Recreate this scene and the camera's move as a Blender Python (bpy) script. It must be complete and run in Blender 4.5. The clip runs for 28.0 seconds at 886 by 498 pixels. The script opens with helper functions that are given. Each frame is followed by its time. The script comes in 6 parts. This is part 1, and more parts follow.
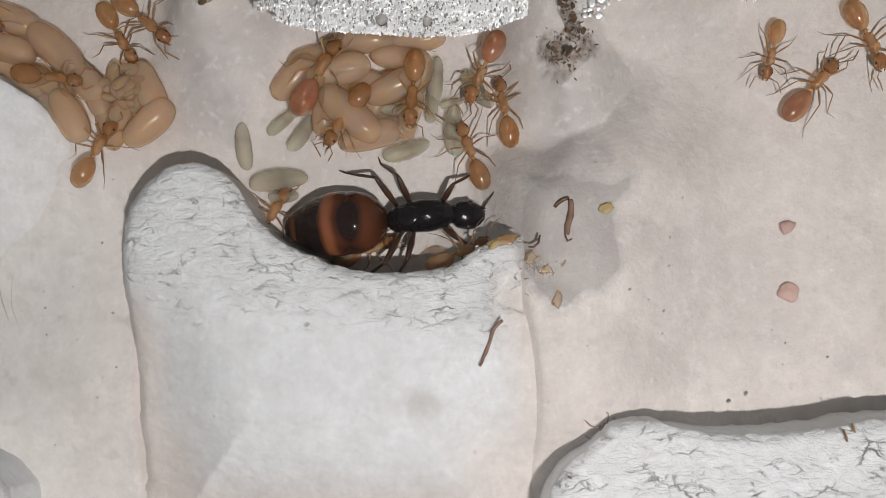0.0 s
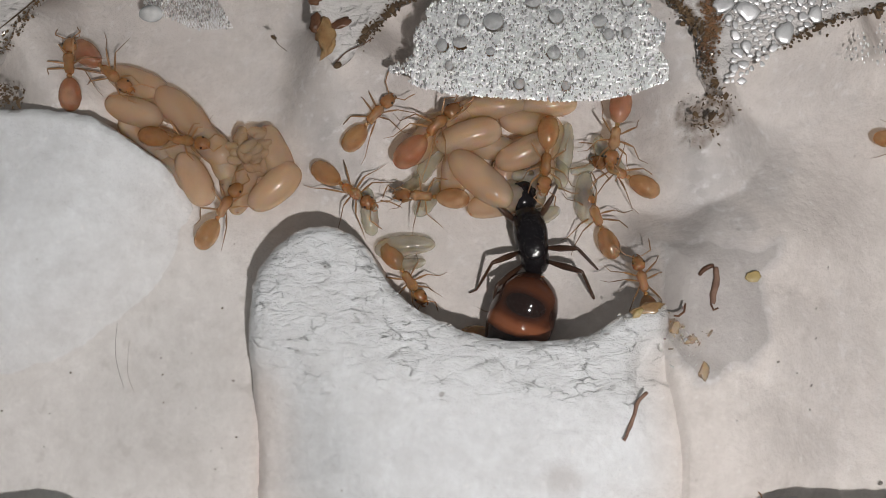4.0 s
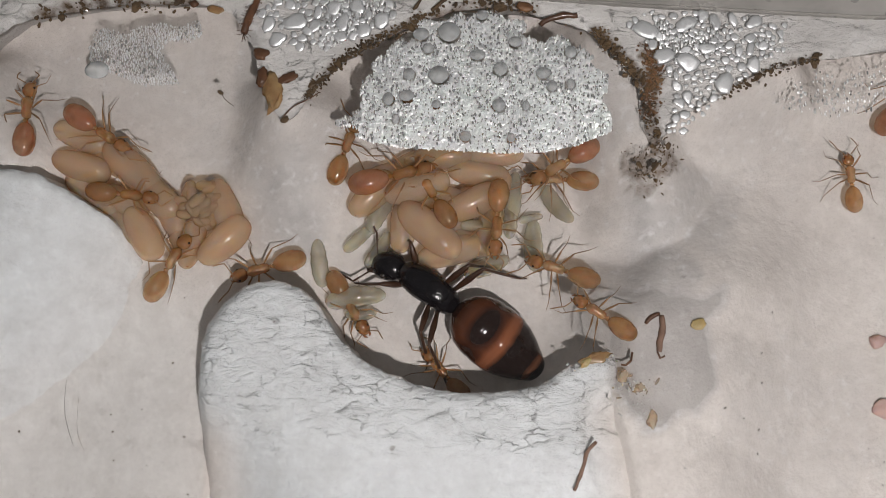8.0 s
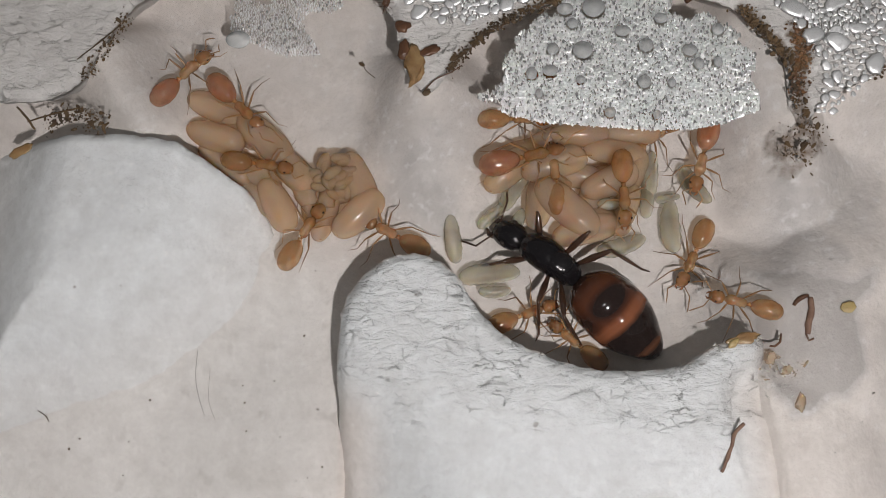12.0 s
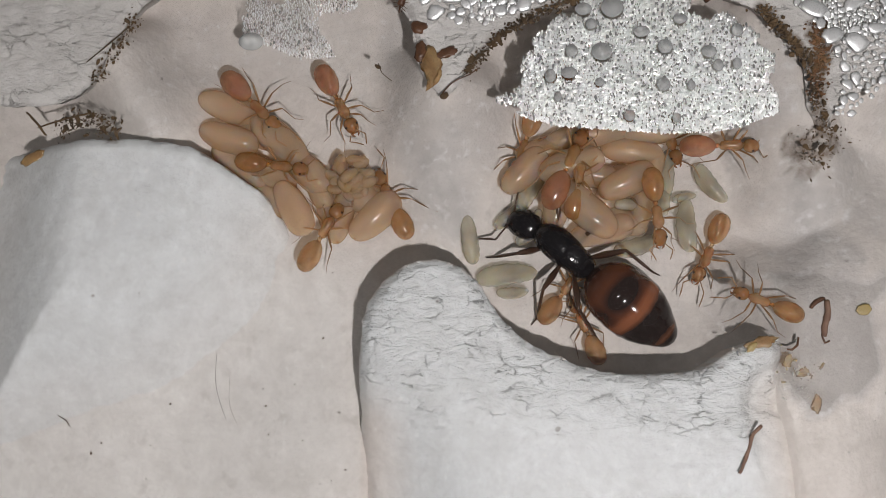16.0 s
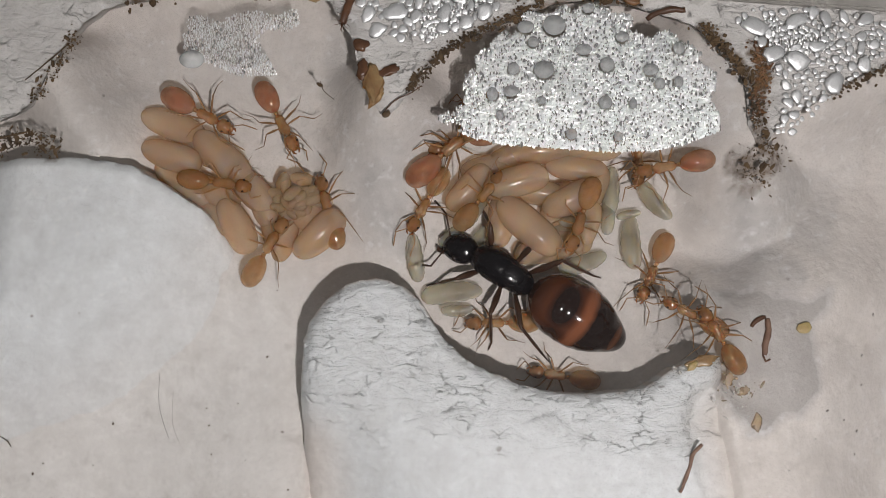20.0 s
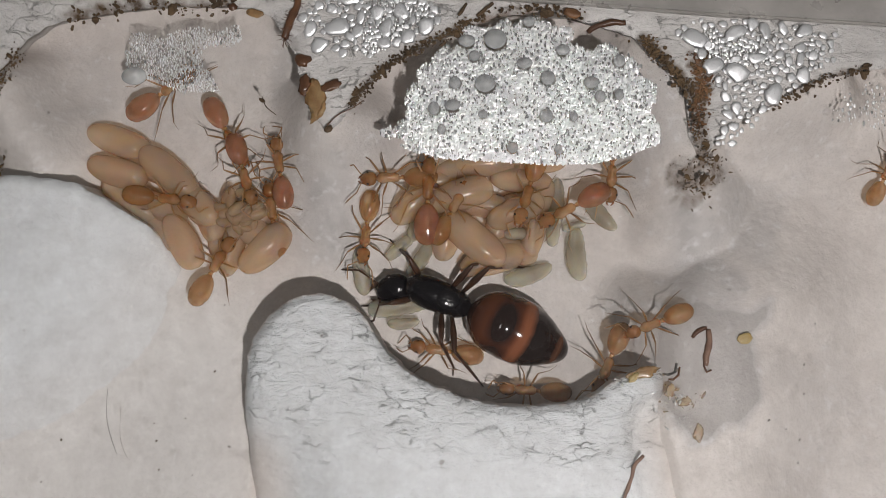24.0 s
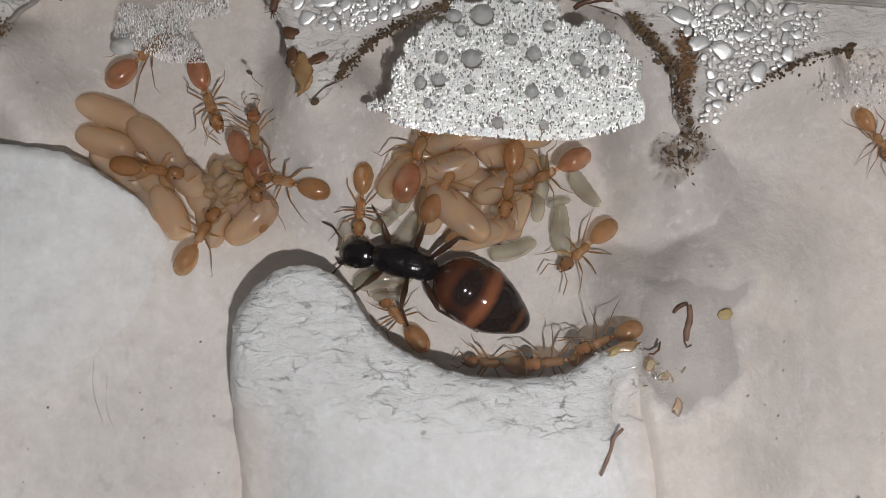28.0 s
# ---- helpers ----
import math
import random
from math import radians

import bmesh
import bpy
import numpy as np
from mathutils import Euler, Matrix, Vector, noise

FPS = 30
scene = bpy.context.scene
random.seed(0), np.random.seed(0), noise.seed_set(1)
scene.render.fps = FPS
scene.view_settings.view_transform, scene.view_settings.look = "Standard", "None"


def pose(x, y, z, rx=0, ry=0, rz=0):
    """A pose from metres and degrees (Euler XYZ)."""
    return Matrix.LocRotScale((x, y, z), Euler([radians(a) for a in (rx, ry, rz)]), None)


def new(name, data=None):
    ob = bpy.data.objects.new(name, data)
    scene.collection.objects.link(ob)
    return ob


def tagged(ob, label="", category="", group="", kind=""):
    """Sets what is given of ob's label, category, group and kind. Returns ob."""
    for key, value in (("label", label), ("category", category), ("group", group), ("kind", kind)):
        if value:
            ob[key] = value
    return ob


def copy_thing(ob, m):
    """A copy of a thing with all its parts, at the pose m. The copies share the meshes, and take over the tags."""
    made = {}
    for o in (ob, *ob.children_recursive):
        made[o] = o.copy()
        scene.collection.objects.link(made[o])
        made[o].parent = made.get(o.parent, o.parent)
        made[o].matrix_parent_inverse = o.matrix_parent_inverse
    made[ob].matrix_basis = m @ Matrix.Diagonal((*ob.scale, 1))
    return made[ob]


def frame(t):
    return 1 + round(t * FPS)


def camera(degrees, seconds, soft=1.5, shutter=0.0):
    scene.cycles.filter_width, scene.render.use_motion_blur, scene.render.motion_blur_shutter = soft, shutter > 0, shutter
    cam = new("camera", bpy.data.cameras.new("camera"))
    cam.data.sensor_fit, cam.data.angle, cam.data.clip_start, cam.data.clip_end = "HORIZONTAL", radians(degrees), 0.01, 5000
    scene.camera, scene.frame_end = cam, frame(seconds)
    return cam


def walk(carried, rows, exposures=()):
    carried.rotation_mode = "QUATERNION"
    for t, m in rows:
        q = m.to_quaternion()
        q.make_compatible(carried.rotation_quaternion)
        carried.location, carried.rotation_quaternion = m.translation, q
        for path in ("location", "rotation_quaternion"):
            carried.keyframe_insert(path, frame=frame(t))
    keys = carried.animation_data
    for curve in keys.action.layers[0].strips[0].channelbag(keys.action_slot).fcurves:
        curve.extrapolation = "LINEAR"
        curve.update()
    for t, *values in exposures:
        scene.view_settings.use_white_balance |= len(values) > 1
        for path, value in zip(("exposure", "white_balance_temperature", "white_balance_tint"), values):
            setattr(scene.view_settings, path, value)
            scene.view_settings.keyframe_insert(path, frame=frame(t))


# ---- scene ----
# A plaster ant nest seen through its lid: one queen, workers, brood, condensation.
# seconds; the camera's place in millimetres and its turn in degrees
PATH = [
    (0.0, 13.84, 0.76, 71.33, 4.06, 2.37, -0.49), (0.5, 10.18, -0.64, 70.09, 5.59, 2.72, -0.37),
    (1.0, 8.07, -0.51, 69.19, 5.85, 3.18, -0.07), (1.5, 7.31, -1.44, 69.09, 6.32, 3.24, 0.25),
    (2.0, 5.49, 0.12, 69.43, 4.85, 2.51, 0.19), (2.5, 6.14, 1.59, 70.45, 5.84, 3.42, 0.38),
    (3.0, 6.23, 3.15, 70.73, 5.37, 3.17, 0.10), (3.5, 6.03, 1.13, 70.12, 7.40, 3.74, 0.33),
    (5.5, 4.47, -1.77, 69.00, 11.09, 1.98, -0.18), (6.0, 4.14, 0.03, 69.66, 11.16, 1.82, -0.10),
    (6.5, 4.92, -0.38, 69.34, 11.03, 2.02, -0.20), (7.0, 4.84, 1.81, 70.64, 11.59, 1.95, -0.46),
    (7.5, 5.16, 2.92, 71.26, 11.64, 2.25, -0.57), (8.0, 7.35, 1.58, 70.13, 10.62, 2.02, -0.97),
    (8.5, 5.90, 0.47, 69.53, 11.40, 2.24, -0.48), (9.0, 2.46, 1.45, 70.10, 10.93, 2.47, -0.57),
    (9.5, -1.16, -0.01, 69.53, 10.57, 2.86, -0.08), (10.0, -0.75, 0.22, 69.75, 10.65, 3.05, -0.04),
    (10.5, -0.65, -0.01, 69.34, 10.31, 3.10, -0.05), (11.0, 0.00, 0.00, 69.47, 10.88, 2.75, 0.26),
    (11.5, -0.58, 0.22, 69.41, 10.46, 2.63, 0.28), (12.0, -1.01, -0.16, 69.54, 10.86, 3.06, 0.53),
    (12.5, -0.36, -0.40, 69.17, 10.19, 2.83, 0.10), (14.5, -2.79, 2.76, 69.70, 7.30, 1.54, -0.12),
    (15.0, -3.21, 3.07, 69.94, 7.28, 1.62, -0.17), (15.5, -3.71, 3.43, 70.23, 7.30, 1.85, -0.06),
    (16.0, -3.89, 4.42, 70.48, 7.10, 1.84, -0.26), (16.5, -2.69, 3.74, 70.06, 6.93, 1.85, -0.39),
    (17.0, -2.33, 4.20, 70.52, 6.71, 1.81, -1.13), (17.5, -0.50, 6.21, 71.15, 7.15, 1.53, -1.23),
    (18.0, 0.29, 5.89, 70.82, 7.37, 1.11, -1.05), (18.5, -0.40, 6.87, 71.13, 7.47, 0.90, -0.61),
    (19.0, -0.89, 6.46, 70.88, 7.57, 1.15, -0.48), (19.5, -0.80, 7.01, 71.18, 7.38, 1.26, -0.62),
    (20.0, -0.87, 5.86, 70.35, 6.98, 1.00, -0.50), (20.5, -0.67, 7.20, 70.85, 7.31, 1.15, -0.33),
    (21.0, 0.18, 4.90, 69.95, 7.04, 0.80, -0.48), (21.5, 0.52, 6.66, 70.69, 7.42, 1.02, -0.49),
    (23.5, 2.33, 6.97, 70.70, 6.77, 1.23, -1.04), (24.0, 2.78, 6.79, 70.67, 6.92, 0.78, -1.08),
    (24.5, 3.70, 6.32, 70.35, 6.87, 0.86, -1.24), (25.0, 3.91, 6.34, 70.53, 6.51, 0.79, -1.18),
    (25.5, 3.78, 6.10, 70.27, 6.27, 0.90, -1.04), (26.0, 3.32, 7.10, 70.68, 5.77, 0.64, -1.24),
    (26.5, 3.28, 8.90, 71.07, 6.37, 0.25, -0.76), (27.0, 3.29, 10.48, 71.93, 6.68, 0.13, -0.66),
    (27.5, 3.18, 6.40, 70.55, 5.94, 0.98, -0.74), (28.0, 3.77, 5.83, 71.06, 6.10, 0.62, -0.40),
]
DAMP_PATCH = [(16.8, 10.6), (19.8, 11.1), (21.3, 10.3), (23.2, 10.4), (24.6, 10.6), (24.2, 9.6), (23.2, 8.4), (23.5, 5.9), (23.3, 4.0), (22.2, 2.3), (18.6, 1.2), (16.9, 3.5), (16.4, 6.0)]
BANK_EDGE = [(-12.0, -11.0), (-12.1, -8.0), (-12.0, -5.1), (-11.9, -2.1), (-11.8, 1.0), (-11.8, 4.0), (-11.6, 7.1), (-11.1, 9.0), (-10.0, 10.4), (-8.3, 11.5), (-6.5, 11.8), (-4.8, 11.3), (-3.6, 10.3), (-2.8, 9.0), (-1.9, 7.7), (-0.5, 6.3), (1.4, 5.3), (3.3, 4.5), (5.6, 4.0), (7.8, 3.9), (10.1, 4.0), (11.9, 4.4), (13.1, 5.2), (14.4, 5.9), (16.1, 6.3), (16.7, 5.5), (16.9, 3.6), (17.2, 1.8), (17.7, -0.4), (18.0, -2.7), (18.1, -4.9), (18.1, -7.8), (17.8, -10.7)]
BANK_FOOT = [(16.4, -15.3), (13.2, -16.5), (7.2, -16.9), (1.1, -17.0), (-5.0, -16.7), (-9.9, -15.6)]
BANK_LEFT = [(-12.4, -13.9), (-12.3, -11.0), (-12.2, -7.0), (-12.1, -4.0)]
BANK_RIGHT = [(17.2, 1.8), (17.7, -0.4), (18.1, -4.9), (18.1, -7.8), (17.8, -11.4)]
LOBE_EDGE = [(-41.5, 20.8), (-32.3, 20.6), (-28.6, 20.6), (-26.4, 20.4), (-23.7, 19.9), (-21.6, 18.6), (-19.7, 17.4), (-18.4, 15.8), (-17.4, 13.5), (-16.9, 11.5)]
LOBE_FOOT = [(-17.3, 10.0), (-19.4, 6.7), (-22.3, 4.2), (-25.9, 1.7), (-31.7, -0.4), (-42.6, -1.6)]
SHELF_EDGE = [(17.5, -14.4), (18.3, -11.5), (19.3, -9.7), (20.8, -8.4), (22.6, -6.9), (24.3, -6.4), (26.6, -6.8), (29.2, -7.3), (31.8, -7.4), (35.2, -7.2), (38.2, -6.8), (40.7, -6.4), (47.5, -6.1)]
SHELF_FOOT = [(46.8, -19.5), (17.4, -19.6)]
KNOLL_EDGE = [(-34.8, -10.1), (-30.9, -8.7), (-27.1, -8.1), (-24.4, -8.0), (-22.8, -8.7), (-21.2, -9.6), (-19.8, -11.1), (-19.4, -12.9)]
KNOLL_FOOT = [(-19.2, -17.3), (-34.4, -17.5)]
ROOF_EDGE = [(-39.9, 23.2), (-34.3, 23.1), (-31.4, 24.3), (-29.9, 27.0), (-28.0, 29.8), (-25.9, 31.4), (-23.1, 32.0), (-18.2, 32.6), (-12.9, 32.5), (-10.1, 31.8), (-9.0, 30.2), (-8.1, 28.3), (-7.6, 25.6), (-6.6, 24.0), (-5.6, 23.5), (-4.0, 25.2), (-2.4, 27.1), (-0.4, 28.5), (2.0, 29.7), (4.0, 30.5), (6.5, 31.3), (10.1, 31.5), (13.3, 30.4), (15.7, 29.6), (17.3, 28.3), (18.6, 26.7), (19.3, 24.9), (19.4, 22.5), (20.0, 20.8), (20.8, 21.2), (22.2, 22.8), (24.7, 24.0), (27.1, 25.5), (29.6, 26.3), (32.0, 26.7), (42.1, 27.9)]
ROOF_FOOT = [(42.4, 30.8), (24.2, 31.8), (12.2, 33.6), (-4.0, 34.9), (-20.8, 36.4), (-40.8, 37.7)]
# queen: seconds, place, heading, turn of the gaster and of the head
QUEEN_ROWS = [
    (0.0, 9.55, 8.11, 6, -3, -11), (1.0, 9.55, 8.84, 16, -7, -4), (1.6, 7.98, 9.48, 25, 0, 6),
    (2.0, 8.79, 10.25, 67, -48, -10), (3.0, 8.29, 11.19, 77, -19, 18), (3.5, 8.06, 11.53, 85, -29, 4),
    (5.5, 6.84, 11.19, 135, -18, 16), (6.0, 6.37, 11.67, 118, 3, 45), (7.0, 5.25, 11.35, 137, -4, 23),
    (8.0, 3.94, 11.65, 143, -2, 17), (9.0, 3.53, 11.76, 137, 5, 14), (10.0, 3.0, 11.97, 140, -1, 2),
    (11.0, 3.03, 12.02, 141, -3, -10), (12.0, 2.83, 12.08, 144, -7, 5), (14.5, 2.57, 12.6, 150, -10, 5),
    (15.0, 2.46, 12.87, 144, -1, 9), (17.0, 2.66, 12.86, 139, 1, 13), (18.5, 2.53, 12.54, 147, 3, 11),
    (20.0, 2.12, 12.71, 147, 2, 10), (21.5, 1.9, 12.14, 160, 0, 29), (23.5, 1.45, 11.68, 158, -3, 33),
    (25.0, 1.12, 12.13, 155, 0, 39), (26.0, 0.31, 12.48, 160, -7, 40), (27.0, -0.21, 12.93, 164, -19, 27),
    (28.0, 0.08, 12.3, 164, -15, 13),
]
# brood: place, heading, size, kind
PILE_CENTRE = [
    (3.3, 19.1, 2.2, 16, 1.06, 0), (0.0, 18.7, 1.6, 45, 0.97, 1), (5.2, 21.5, 1.5, 2, 0.95, 2), (9.2, 21.6, 1.4, 4, 0.91, 0),
    (4.2, 15.8, 2.3, -42, 1.18, 2), (2.3, 16.3, 1.5, 82, 0.91, 1), (7.4, 17.8, 1.9, 25, 1.0, 1), (5.6, 14.3, 1.4, 14, 1.05, 0),
    (7.9, 20.2, 1.3, -8, 0.95, 2), (8.6, 16.1, 1.3, 75, 0.78, 1), (6.4, 17.3, 1.0, 60, 0.95, 0), (3.3, 21.3, 1.0, 20, 0.87, 1),
    (5.0, 18.5, 1.1, -10, 0.95, 2), (7.0, 15.1, 1.0, -20, 0.87, 0), (1.2, 20.4, 0.9, 8, 0.85, 1), (7.0, 22.6, 1.0, -12, 0.9, 0),
    (3.0, 17.6, 0.9, 50, 0.85, 2), (9.3, 18.7, 1.0, 70, 0.8, 1),
]
PILE_LEFT = [
    (-22.1, 23.8, 1.5, -22, 1.06, 0), (-18.2, 21.2, 2.0, -42, 1.10, 2), (-16.1, 18.9, 1.6, -45, 1.0, 1), (-21.9, 21.3, 2.1, -18, 1.02, 1),
    (-21.2, 19.4, 1.3, -36, 1.05, 2), (-17.0, 16.1, 2.0, -62, 1.0, 1), (-15.3, 17.9, 1.2, -70, 0.87, 0), (-11.0, 15.4, 1.8, 44, 1.04, 1),
    (-13.6, 15.6, 1.2, 75, 0.87, 2), (-18.9, 18.8, 1.2, -30, 0.95, 1), (-20.1, 22.1, 1.0, -30, 0.95, 0), (-18.9, 17.2, 0.9, -45, 0.87, 1),
    (-12.2, 17.5, 1.0, 20, 0.87, 2), (-14.7, 16.2, 0.9, -80, 0.78, 0), (-14.2, 18.0, 0.9, 10, 0.8, 1), (-17.0, 20.0, 0.9, -40, 0.85, 0),
]
# a pupa that a worker drags away from the rim of the heap
CARRIED_PUPA = [(0.0, -11.2, 18.1, 1.6, -66), (12.5, -11.2, 18.1, 1.6, -66), (14.0, -12.6, 17.4, 1.3, -40), (28.0, -12.6, 17.4, 1.3, -40)]
GRUBS = [
    (11.8, 14.7, 0.8, 92, 1.02, 0), (13.6, 17.7, 0.8, -53, 1.05, 1), (10.5, 18.6, 0.8, 85, 0.86, 2), (11.7, 16.8, 0.8, 12, 0.56, 1),
    (8.3, 13.2, 0.8, 17, 0.95, 0), (-1.4, 11.2, 0.8, 6, 1.05, 2), (-1.0, 9.8, 0.8, 3, 0.72, 1), (-4.1, 13.8, 0.8, 97, 0.95, 0),
    (7.8, 16.2, 1.5, -3, 0.8, 1), (10.2, 16.8, 0.8, 88, 0.7, 2), (0.4, 17.4, 0.9, 55, 0.86, 0), (0.4, 14.6, 0.8, 57, 0.95, 1), (-1.1, 15.6, 0.8, 40, 0.7, 2),
]
MIST_C = [(-2.4, 22.9), (-0.4, 23.9), (-0.4, 26.5), (2.2, 28.9), (4.0, 30.4), (6.0, 30.8), (9.3, 31.0), (11.4, 30.1), (12.4, 28.7), (14.4, 29.0), (17.1, 26.3), (17.3, 21.8), (15.0, 20.9), (12.6, 20.4), (9.8, 20.4), (5.9, 20.7), (2.3, 21.0), (-0.1, 21.6)]
MIST_L = [(-20.3, 30.4), (-16.1, 30.8), (-12.1, 30.9), (-11.6, 29.1), (-14.8, 28.7), (-13.4, 26.1), (-16.0, 26.1), (-18.4, 27.1), (-20.0, 28.0)]
MIST_R = [(29.8, 24.9), (31.9, 25.9), (39.9, 26.6), (39.7, 23.4), (32.5, 22.3), (28.9, 23.1)]
MIST_W1 = [(-3.2, 32.3), (-0.4, 33.1), (2.2, 31.8), (2.0, 30.8), (-0.0, 29.8), (-2.4, 28.6), (-3.4, 28.6)]
MIST_W2 = [(20.7, 29.7), (24.1, 29.9), (25.2, 28.9), (25.2, 27.4), (21.6, 26.9), (21.0, 27.7)]
DROPS_W1 = [(-7.7, 31.3), (-5.6, 32.9), (-1.6, 33.2), (1.8, 32.1), (2.2, 30.8), (-0.0, 29.6), (-2.8, 28.4), (-5.6, 28.6), (-7.2, 29.9)]
DROPS_W2 = [(18.7, 29.6), (20.1, 30.6), (24.1, 30.3), (30.1, 29.2), (29.6, 27.4), (27.5, 26.2), (25.0, 24.0), (22.1, 21.4), (20.9, 21.6), (22.0, 23.6), (21.5, 25.6), (21.0, 27.1)]
BIG_DROPS = [(6.0, 29.4, 0.76), (5.2, 26.2, 0.68), (8.0, 27.6, 0.48), (9.6, 26.5, 0.52), (12.6, 26.1, 0.48), (14.6, 27.6, 0.44), (10.7, 28.5, 0.44), (3.1, 26.3, 0.44), (1.6, 24.5, 0.44), (2.9, 24.7, 0.48), (9.4, 23.8, 0.48), (13.2, 25.1, 0.40), (4.5, 28.2, 0.40), (7.0, 21.6, 0.40), (14.5, 25.2, 0.36), (10.2, 21.4, 0.32), (5.0, 24.0, 0.32), (-19.4, 27.3, 0.76), (8.4, 30.6, 0.40), (4.0, 29.3, 0.52), (11.3, 23.7, 0.32), (2.1, 23.0, 0.32)]
# soil: line, count, spread, size, rusty
SOIL_ARCHES = [
    ([(-4.0, 25.0), (-2.4, 27.1), (-0.4, 28.5), (2.0, 29.7), (4.0, 30.5)], 420, 0.24, 0.14, 0),
    ([(4.0, 30.5), (6.5, 31.6), (10.1, 31.5), (12.1, 31.1)], 90, 0.20, 0.20, 0),
    ([(16.5, 29.2), (17.3, 28.3), (18.6, 26.7), (19.4, 25.5)], 220, 0.30, 0.15, 0),
    ([(20.1, 27.8), (20.5, 26.1), (20.1, 24.7), (19.9, 22.9)], 300, 0.36, 0.13, 1),
    ([(20.9, 27.9), (20.3, 26.1), (19.9, 23.7), (20.1, 21.6), (20.7, 20.4)], 220, 0.34, 0.12, 0),
    ([(18.9, 20.1), (19.7, 18.4), (20.5, 19.6), (21.7, 20.0)], 110, 0.5, 0.10, 0),
]
SOIL_SIDES = [
    ([(25.1, 24.0), (27.5, 25.4), (29.6, 26.2), (32.0, 26.7)], 120, 0.20, 0.16, 0),
    ([(-24.3, 31.8), (-22.2, 32.1), (-19.4, 32.6)], 40, 0.35, 0.20, 0),
    ([(-18.2, 32.6), (-15.8, 32.3), (-13.2, 32.5)], 50, 0.35, 0.20, 0),
    ([(-32.8, 21.1), (-31.6, 21.9), (-30.4, 22.0), (-29.2, 21.0)], 260, 0.40, 0.11, 0),
    ([(-30.5, 24.9), (-29.0, 27.1), (-27.7, 29.4)], 150, 0.30, 0.12, 0),
]
